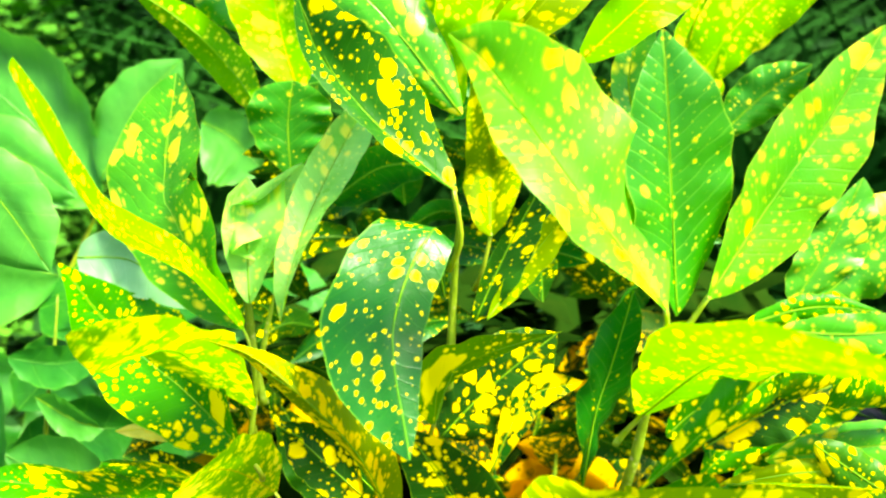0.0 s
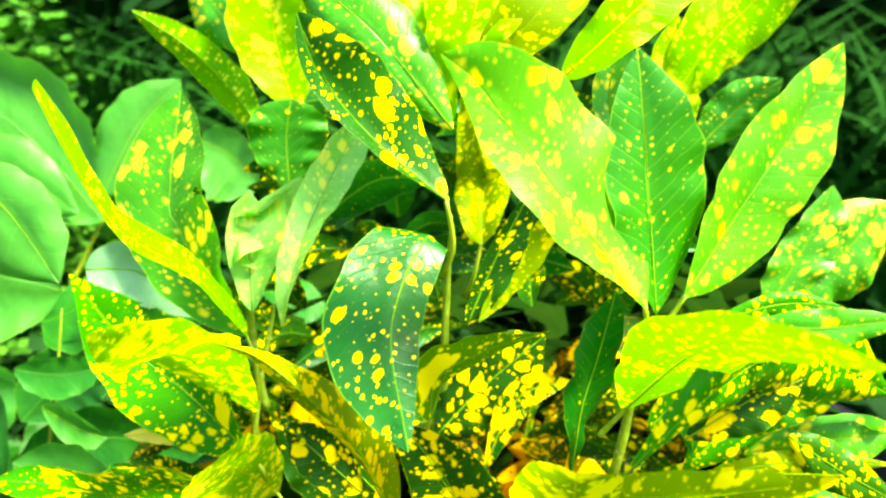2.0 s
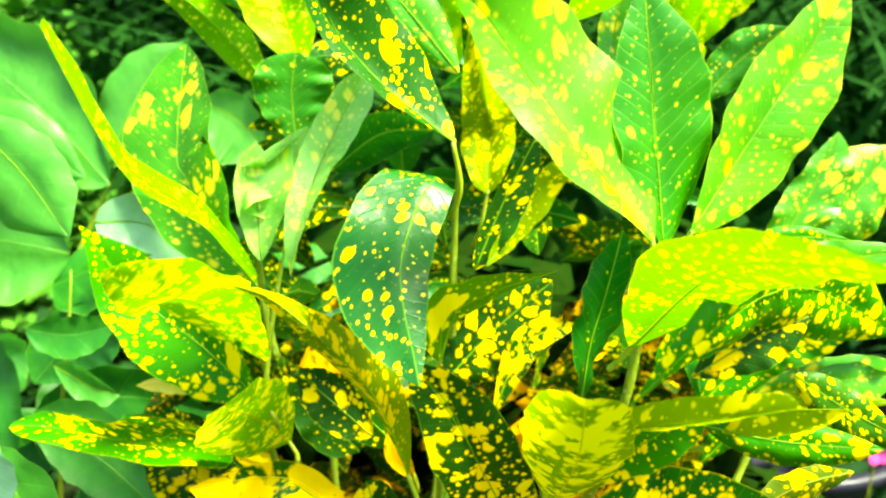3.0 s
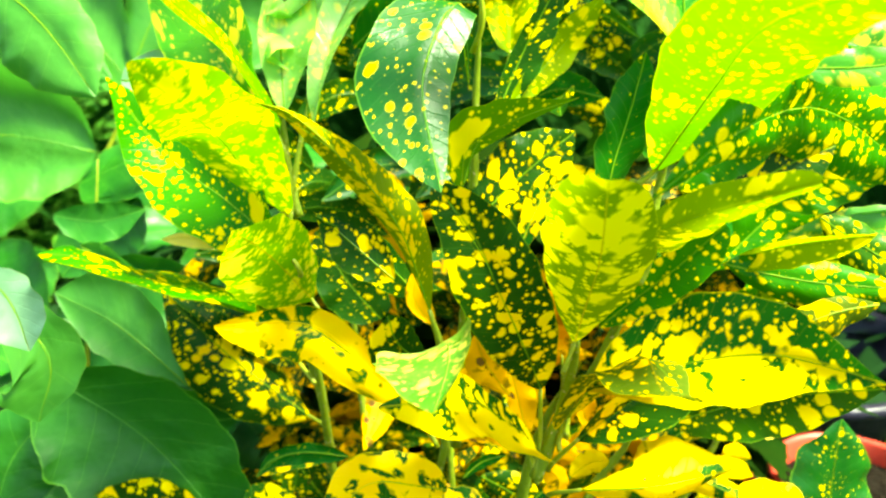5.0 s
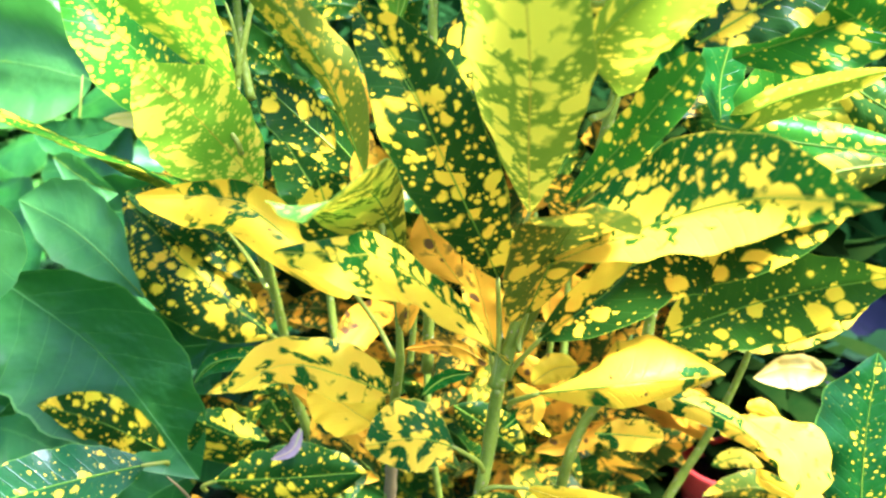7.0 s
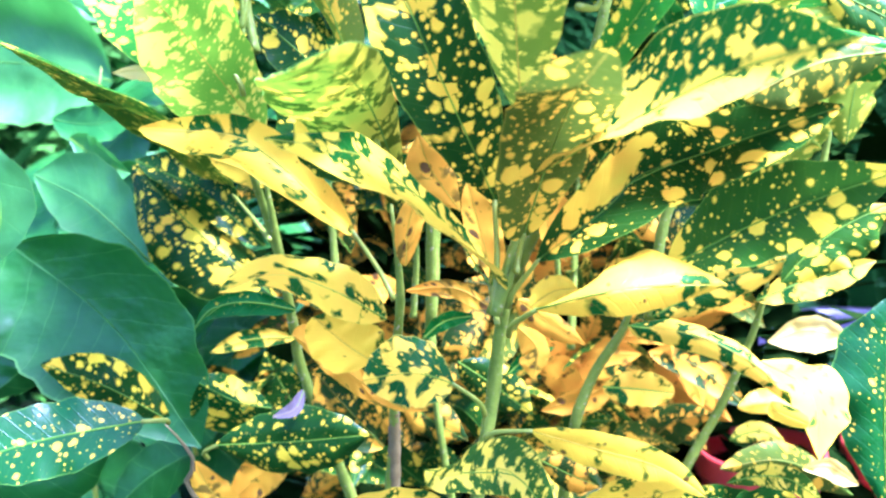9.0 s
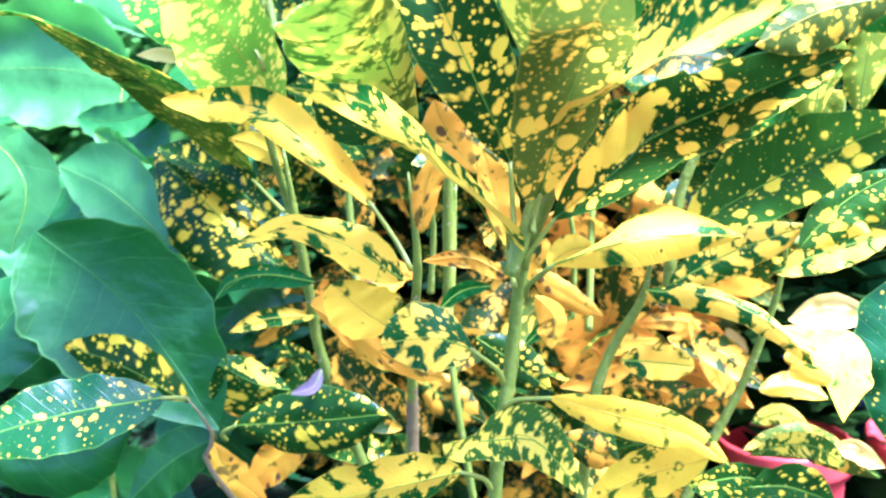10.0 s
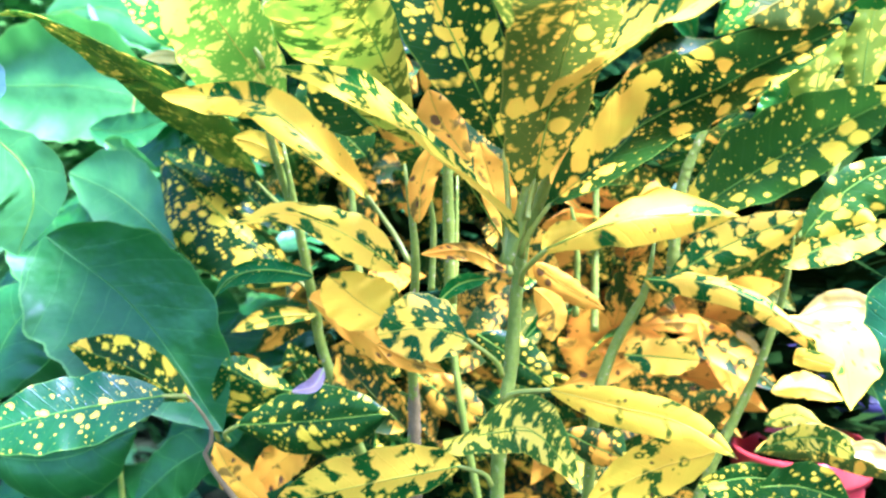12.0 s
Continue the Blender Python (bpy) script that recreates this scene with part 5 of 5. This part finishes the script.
leaf(PLANT, "pale", [(-0.1565, 0.4012, 0.4602), (-0.1747, 0.4022, 0.4666), (-0.1922, 0.4012, 0.4663)], (-0.0005, 0.0010, 0.0032), (0.0011, -0.0018, -0.0059), 0.56)
leaf(PLANT, "under", [(0.2033, 0.4233, 0.4029), (0.2092, 0.4266, 0.4277), (0.2197, 0.4308, 0.4521)], (-0.0154, -0.0033, -0.0016), (0.0132, 0.0028, 0.0011), 0.48)
leaf(PLANT, "under", [(0.2297, 0.4290, 0.4058), (0.2343, 0.4324, 0.4353), (0.2438, 0.4372, 0.4693)], (-0.0116, -0.0025, -0.0013), (0.0176, 0.0038, 0.0014), 0.47)
leaf(PLANT, "dark_narrow", [(0.1909, 0.4046, 0.3322), (0.2164, 0.4119, 0.3566), (0.2505, 0.4203, 0.3726)], (-0.0076, -0.0009, 0.0079), (0.0168, 0.0021, -0.0169), 0.49)
leaf(PLANT, "gold_green", [(0.1866, 0.4431, 0.3125), (0.2203, 0.4510, 0.3236), (0.2604, 0.4600, 0.3325)], (-0.0040, -0.0000, 0.0099), (0.0048, 0.0000, -0.0115), 0.48)
leaf(PLANT, "under", [(0.1882, 0.4392, 0.3859), (0.2089, 0.4456, 0.4108), (0.2288, 0.4504, 0.4192)], (-0.0079, -0.0014, 0.0027), (0.0175, 0.0032, -0.0057), 0.46)
leaf(PLANT, "mid", [(0.1702, 0.4253, 0.3868), (0.1886, 0.4306, 0.4048), (0.1976, 0.4343, 0.4267)], (-0.0112, -0.0018, 0.0065), (0.0073, 0.0011, -0.0044), 0.54)
leaf(PLANT, "mid", [(0.1379, 0.3417, 0.4646), (0.1817, 0.3384, 0.4553), (0.2362, 0.3363, 0.4503)], (-0.0036, 0.0039, 0.0126), (0.0050, -0.0045, -0.0145), 0.46)
leaf(PLANT, "dark_narrow", [(0.1928, 0.3579, 0.4852), (0.2205, 0.3521, 0.4670), (0.2543, 0.3462, 0.4488)], (0.0018, 0.0039, 0.0127), (-0.0019, -0.0056, -0.0184), 0.49)

leaf(PLANT, "dark", [(-0.1292, 0.4577, 0.3496), (-0.1719, 0.4574, 0.3890), (-0.2184, 0.4622, 0.4107)], (0.0093, 0.0031, 0.0145), (-0.0054, -0.0106, -0.0079), 0.52, slim=0.71, twist=35, cup=-0.13, ripple=0.05)
leaf(PLANT, "gold", [(-0.1043, 0.4047, 0.3952), (-0.1198, 0.4049, 0.4065), (-0.1374, 0.4053, 0.4125)], (0.0035, 0.0011, 0.0073), (-0.0033, -0.0012, -0.0074), 0.50, slim=0.74, twist=-0, cup=-0.00, ripple=0.05)
leaf(PLANT, "half_old", [(-0.0816, 0.5021, 0.3356), (-0.1006, 0.5005, 0.3709), (-0.0860, 0.4973, 0.4000)], (-0.0050, 0.0002, 0.0003), (0.0254, 0.0048, 0.0001), 0.58, slim=0.75, twist=4, cup=-0.01, ripple=0.05)
leaf(PLANT, "half", [(-0.0272, 0.3460, 0.4049), (-0.0420, 0.3376, 0.4223), (-0.0461, 0.3284, 0.4434)], (-0.0136, -0.0060, -0.0095), (0.0094, 0.0030, 0.0065), 0.54, slim=0.77, twist=10, cup=0.03, ripple=0.05)
leaf(PLANT, "half_pale", [(0.1631, 0.3993, 0.2146), (0.1779, 0.3870, 0.2253), (0.1917, 0.3739, 0.2296), (0.2018, 0.3597, 0.2261)], (-0.0003, 0.0009, 0.0071), (0.0003, -0.0017, -0.0069), 0.62, slim=0.77, twist=-4, cup=0.01, ripple=0.05)
leaf(PLANT, "gold", [(0.1768, 0.3652, 0.2743), (0.1744, 0.3503, 0.2787), (0.1878, 0.3369, 0.2769)], (0.0030, 0.0003, 0.0044), (-0.0002, -0.0005, -0.0045), 0.62, slim=0.69, twist=2, cup=-0.00, ripple=0.05)
leaf(PLANT, "dark_bold", [(-0.1231, 0.4305, 0.2444), (-0.1446, 0.4255, 0.2504), (-0.1650, 0.4152, 0.2669)], (0.0019, 0.0110, 0.0105), (-0.0177, 0.0001, -0.0226), 0.59, slim=0.78, twist=5, cup=0.10, ripple=0.05)
leaf(PLANT, "dried", [(-0.0947, 0.4165, 0.2624), (-0.0977, 0.4042, 0.2543), (-0.1072, 0.3909, 0.2543)], (-0.0010, -0.0003, 0.0060), (0.0029, -0.0004, -0.0026), 0.46, slim=0.72, twist=-5, cup=-0.00, ripple=0.05)
leaf(PLANT, "half_pale", [(0.1845, 0.5000, 0.1971), (0.2035, 0.5003, 0.2041), (0.2214, 0.4997, 0.1970)], (-0.0017, 0.0019, 0.0066), (0.0012, -0.0008, -0.0073), 0.45, slim=0.76, twist=-0, cup=-0.00, ripple=0.05)
# leaves in the shade inside the shrub
rng = random.Random(11)
for i in range(290):
    h = rng.uniform(0.08, 0.66) if i % 2 else rng.uniform(0.08, 0.40)
    reach = 0.21 - 0.14 * max(0.0, (h - 0.42) / 0.24)
    side_way = rng.uniform(-1, 0.8)
    foot = Vector((0.04 + reach * side_way, rng.uniform(0.50 + 0.07 * max(side_way, 0.0), 0.63), h))
    turn = rng.uniform(0, 6.283)
    way = Vector((math.cos(turn) * 0.7, -abs(math.sin(turn)) * 0.5, rng.uniform(-0.1, 0.9))).normalized()
    size = rng.uniform(0.06, 0.10)
    tip = foot + way * size + Vector((0, 0, -0.015))
    side = way.cross(Vector((rng.uniform(-0.3, 0.3), -1, rng.uniform(-0.2, 0.6)))).normalized() * size * rng.uniform(0.14, 0.19)
    if foot.x > 0.12 and h < 0.24:
        continue
    kind = rng.choice(("orange", "half_old", "dark", "half_old", "half", "half_old", "dark") if h < 0.34 else ("dark", "half_old", "dark", "orange") if h < 0.46 else ("dark", "dark_fine", "plain", "dark"))
    if kind in ("orange", "gold_green") and (foot.x < -0.10 or foot.x > 0.14) and h > 0.28:
        kind = "dark"
    leaf(PLANT, kind, [foot, (foot + tip) / 2 + Vector((0, 0, 0.012)), tip], side, -side + way * 0.002, 0.46, midrib=False, steps=16, across=4)

rng = random.Random(23)
for i in range(90):
    foot = Vector((rng.uniform(0.02, 0.17), rng.uniform(0.53, 0.62), rng.uniform(0.10, 0.31)))
    turn = rng.uniform(0, 6.283)
    way = Vector((math.cos(turn) * 0.8, -abs(math.sin(turn)) * 0.5, rng.uniform(-0.5, 0.7))).normalized()
    size = rng.uniform(0.05, 0.09)
    tip = foot + way * size + Vector((0, 0, -0.012))
    side = way.cross(Vector((rng.uniform(-0.3, 0.3), -1, rng.uniform(-0.2, 0.8)))).normalized() * size * rng.uniform(0.15, 0.21)
    if max(foot.x, tip.x) > 0.14 and foot.z < 0.24:
        continue
    leaf(PLANT, rng.choice(("orange", "half_old", "half_old", "half", "under_old")), [foot, (foot + tip) / 2 + Vector((0, 0, 0.010)), tip], side, -side + way * 0.002, 0.46, midrib=False, steps=16, across=4)

# ---- the broad-leaved plant beside it ----
PLANT = thing("broad_leaf_plant", (-0.38, 0.60, 0.0), "plant with broad plain green leaves beside the shrub", "plant")
stem(PLANT, [(-0.3731, 0.6841, 0.4187), (-0.3541, 0.6950, 0.4609), (-0.3324, 0.7058, 0.5030), (-0.3158, 0.7018, 0.5276)], .0024, .0016, STALK)
stem(PLANT, [(-0.3600, 0.5700, 0.0000), (-0.3420, 0.5560, 0.2500), (-0.3142, 0.5527, 0.4027), (-0.3091, 0.5656, 0.4431), (-0.3065, 0.5784, 0.4836)], .0026, .0018)
leaf(PLANT, "broad_lit", [(-0.3153, 0.6964, 0.5279), (-0.3813, 0.7199, 0.5993), (-0.4622, 0.7379, 0.6612)], (0.0273, 0.0207, 0.0532), (-0.0230, -0.0235, -0.0504), 0.52)
leaf(PLANT, "broad_lit", [(-0.3148, 0.7006, 0.5488), (-0.2819, 0.7216, 0.6126), (-0.2421, 0.7368, 0.6538)], (-0.0268, 0.0013, 0.0188), (0.0315, -0.0012, -0.0238), 0.51)
leaf(PLANT, "broad_lit", [(-0.2286, 0.7373, 0.5968), (-0.1984, 0.7328, 0.5809), (-0.1698, 0.7246, 0.5507)], (0.0102, 0.0054, 0.0209), (-0.0200, -0.0107, -0.0414), 0.42)
leaf(PLANT, "broad_lit", [(-0.3389, 0.6468, 0.4756), (-0.4056, 0.6376, 0.4935), (-0.5235, 0.6341, 0.5036)], (-0.0006, 0.0156, 0.0647), (-0.0021, -0.0079, -0.0582), 0.41)
leaf(PLANT, "broad_lit", [(-0.2152, 0.5809, 0.4759), (-0.2522, 0.5897, 0.5080), (-0.2856, 0.5932, 0.5205)], (0.0121, 0.0057, 0.0221), (-0.0087, -0.0041, -0.0161), 0.59)
leaf(PLANT, "broad", [(-0.2876, 0.6037, 0.4420), (-0.3239, 0.5967, 0.4138), (-0.3603, 0.5871, 0.3762)], (-0.0248, 0.0043, 0.0157), (0.0333, -0.0060, -0.0217), 0.49)
leaf(PLANT, "broad", [(-0.3517, 0.5544, 0.3531), (-0.2771, 0.5597, 0.3758), (-0.1969, 0.5552, 0.3616)], (-0.0086, 0.0071, 0.0269), (0.0101, -0.0084, -0.0316), 0.51)
leaf(PLANT, "broad_sheen", [(-0.2730, 0.3407, 0.4717), (-0.2545, 0.3355, 0.4520), (-0.2448, 0.3279, 0.4259)], (0.0158, 0.0029, 0.0064), (-0.0185, -0.0034, -0.0077), 0.54)
leaf(PLANT, "broad_lit", [(-0.2042, 0.4413, 0.3433), (-0.2579, 0.4637, 0.3812), (-0.3077, 0.4768, 0.4029)], (0.0103, 0.0131, 0.0277), (-0.0074, -0.0111, -0.0208), 0.57)
leaf(PLANT, "broad", [(-0.2986, 0.4321, 0.3576), (-0.2340, 0.4333, 0.3022), (-0.1699, 0.4183, 0.2215)], (0.0462, 0.0096, 0.0263), (-0.0475, -0.0175, -0.0287), 0.43)
leaf(PLANT, "broad_lit", [(-0.3047, 0.3956, 0.4297), (-0.2728, 0.3940, 0.3933), (-0.2833, 0.3858, 0.3480)], (0.0201, 0.0075, 0.0098), (-0.0328, -0.0082, -0.0151), 0.55)
leaf(PLANT, "broad", [(-0.3495, 0.4065, 0.2099), (-0.2955, 0.4150, 0.2029), (-0.2399, 0.4272, 0.2191)], (-0.0028, 0.0034, 0.0268), (0.0031, -0.0041, -0.0319), 0.52)
leaf(PLANT, "broad", [(-0.1880, 0.4547, 0.2040), (-0.2248, 0.4455, 0.1860), (-0.2558, 0.4362, 0.1595)], (-0.0051, 0.0019, 0.0193), (0.0056, -0.0022, -0.0217), 0.48)
leaf(PLANT, "broad_lit", [(-0.3011, 0.5149, 0.4273), (-0.2779, 0.5162, 0.4085), (-0.2565, 0.5186, 0.3985)], (0.0006, 0.0023, 0.0151), (-0.0003, -0.0022, -0.0145), 0.51)
leaf(PLANT, "broad", [(-0.3833, 0.4589, 0.2451), (-0.3486, 0.4685, 0.2686), (-0.3136, 0.4794, 0.3006)], (-0.0175, 0.0007, 0.0257), (0.0189, -0.0007, -0.0276), 0.55)
leaf(PLANT, "broad_lit", [(-0.4760, 0.6933, 0.5804), (-0.4011, 0.6969, 0.5787), (-0.3318, 0.6874, 0.5362)], (0.0026, 0.0095, 0.0300), (-0.0032, -0.0116, -0.0364), 0.46)
leaf(PLANT, "broad_lit", [(-0.3068, 0.4661, 0.6249), (-0.2712, 0.4577, 0.5940), (-0.2392, 0.4457, 0.5494)], (0.0216, 0.0035, 0.0143), (-0.0318, -0.0050, -0.0203), 0.51)
leaf(PLANT, "broad", [(-0.3376, 0.5500, 0.4423), (-0.3007, 0.5504, 0.4370), (-0.2636, 0.5550, 0.4450)], (0.0001, 0.0044, 0.0141), (-0.0001, -0.0055, -0.0177), 0.49)
leaf(PLANT, "broad", [(-0.3550, 0.4187, 0.2430), (-0.3380, 0.4344, 0.2903), (-0.3003, 0.4487, 0.3292)], (-0.0315, 0.0019, 0.0116), (0.0349, -0.0024, -0.0137), 0.45)
leaf(PLANT, "broad", [(-0.1835, 0.4853, 0.2916), (-0.2325, 0.4803, 0.2842), (-0.2727, 0.4677, 0.2512)], (-0.0035, 0.0086, 0.0282), (0.0048, -0.0109, -0.0357), 0.44)
leaf(PLANT, "broad_sheen", [(-0.2189, 0.4402, 0.5600), (-0.1858, 0.4393, 0.5579), (-0.1445, 0.4305, 0.5308)], (0.0045, 0.0047, 0.0156), (-0.0047, -0.0051, -0.0169), 0.35)
rng = random.Random(5)
for i in range(46):
    foot = Vector((-0.42 + rng.uniform(-0.3, 0.22), rng.uniform(0.62, 0.85), rng.uniform(0.03, 0.46)))
    turn = rng.uniform(0, 6.283)
    way = Vector((math.cos(turn), -abs(math.sin(turn)) * 0.6, rng.uniform(-0.3, 0.6))).normalized()
    size = rng.uniform(0.10, 0.17)
    tip = foot + way * size + Vector((0, 0, -0.03))
    side = way.cross(Vector((rng.uniform(-0.4, 0.4), -0.6, 1))).normalized() * size * rng.uniform(0.26, 0.34)
    leaf(PLANT, "broad", [foot, (foot + tip) / 2 + Vector((0, 0, 0.014)), tip], side, -side, 0.42, full=True, midrib=False, steps=22, across=4)


# ---- greenery behind ----
def scatter(name, count, seed, material, label, category, box, size, spread, grassy=False, lean=0.5, clumps=0, wide=0.15):
    """Uncounted leaves or blades in a stretch of the garden, one mesh; in clumps where their number is given."""
    rng = random.Random(seed)
    verts, faces = [], []
    hearts = [(rng.uniform(*box[0]), rng.uniform(*box[1]), rng.uniform(0.6, 1.1)) for _ in range(clumps)]
    for _ in range(count):
        p = Vector((rng.uniform(*box[0]), rng.uniform(*box[1]), rng.uniform(*box[2])))
        if hearts:
            x, y, tall = rng.choice(hearts)
            off = Vector((rng.gauss(0, wide), rng.gauss(0, wide), 0))
            p = Vector((x, y, 0)) + off + Vector((0, 0, p.z * tall * math.exp(-off.length_squared / (3 * wide * wide))))
        turn = rng.uniform(0, 6.283)
        flat = Vector((math.cos(turn), math.sin(turn), 0))
        l = rng.uniform(*size)
        n = len(verts)
        if grassy:
            out = Vector((rng.uniform(-1, 1), rng.uniform(-1, 1), 0)) * lean
            for k in range(5):
                u = k / 4
                c = p + Vector((0, 0, l * u * (1 - 0.25 * u * lean))) + out * l * u * u
                w = spread * (1 - u * 0.92)
                verts += [c - flat * w, c + flat * w]
            faces += [(n + 2 * k, n + 2 * k + 1, n + 2 * k + 3, n + 2 * k + 2) for k in range(4)]
        else:
            way = Vector((math.cos(turn), math.sin(turn), rng.uniform(-0.6, 0.5))).normalized()
            side = way.cross(Vector((rng.uniform(-0.6, 0.6), rng.uniform(-0.6, 0.6), 1))).normalized() * l * spread
            up = side.cross(way).normalized() * l * 0.06
            verts += [p, p + way * l * 0.4 + side, p + way * l * 0.45 + up, p + way * l * 0.4 - side, p + way * l]
            faces += [(n, n + 2, n + 1), (n, n + 3, n + 2), (n + 1, n + 2, n + 4), (n + 2, n + 3, n + 4)]
    mesh = bpy.data.meshes.new(name)
    mesh.from_pydata(verts, [], faces)
    mesh.shade_smooth()
    mesh.materials.append(material)
    return tagged(new(name, mesh), label, category, kind="stuff")


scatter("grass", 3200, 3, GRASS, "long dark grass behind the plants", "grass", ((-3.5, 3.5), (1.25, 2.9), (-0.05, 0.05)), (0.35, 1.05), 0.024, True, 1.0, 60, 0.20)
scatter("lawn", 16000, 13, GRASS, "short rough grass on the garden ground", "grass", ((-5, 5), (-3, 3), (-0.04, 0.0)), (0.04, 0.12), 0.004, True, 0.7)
scatter("herbs", 26000, 6, HERB, "small light green herbs behind the broad-leaved plant", "herbs", ((-1.6, -0.72), (1.35, 1.8), (0.0, 1.25)), (0.022, 0.045), 0.38, clumps=26, wide=0.13)
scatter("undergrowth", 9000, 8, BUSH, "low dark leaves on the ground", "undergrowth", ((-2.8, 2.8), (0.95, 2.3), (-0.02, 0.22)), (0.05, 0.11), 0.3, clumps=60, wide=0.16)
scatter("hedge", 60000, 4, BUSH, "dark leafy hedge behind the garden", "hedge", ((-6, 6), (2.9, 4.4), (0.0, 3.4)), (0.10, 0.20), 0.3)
# filler leaves coloured near-black, so the gaps look like deep shade
PAINTED_SHADE = surface("leaves_painted_as_shade", (0.004, 0.020, 0.002), (0.016, 0.030, 0.003), 30.0, 0.8, 0.1, 0.001, 0.0)
scatter("inner_foliage", 1800, 9, PAINTED_SHADE, "old leaves deep inside the shrub, coloured near-black as shade", "foliage", ((-0.18, 0.30), (0.60, 0.74), (0.0, 0.46)), (0.05, 0.10), 0.2)

# the dark line of trees that closes the garden
bm = bmesh.new()
rows = [[bm.verts.new((9 * math.sin(a), 0.5 + 5.5 * math.cos(a) + 0.4 * noise.noise(Vector((a * 4, z, 0))), z)) for a in (radians(-80 + 8 * i) for i in range(21))] for z in (-0.2, 1.0, 2.2, 3.6)]
for a, b in zip(rows, rows[1:]):
    for i in range(20):
        bm.faces.new((a[i], a[i + 1], b[i + 1], b[i]))
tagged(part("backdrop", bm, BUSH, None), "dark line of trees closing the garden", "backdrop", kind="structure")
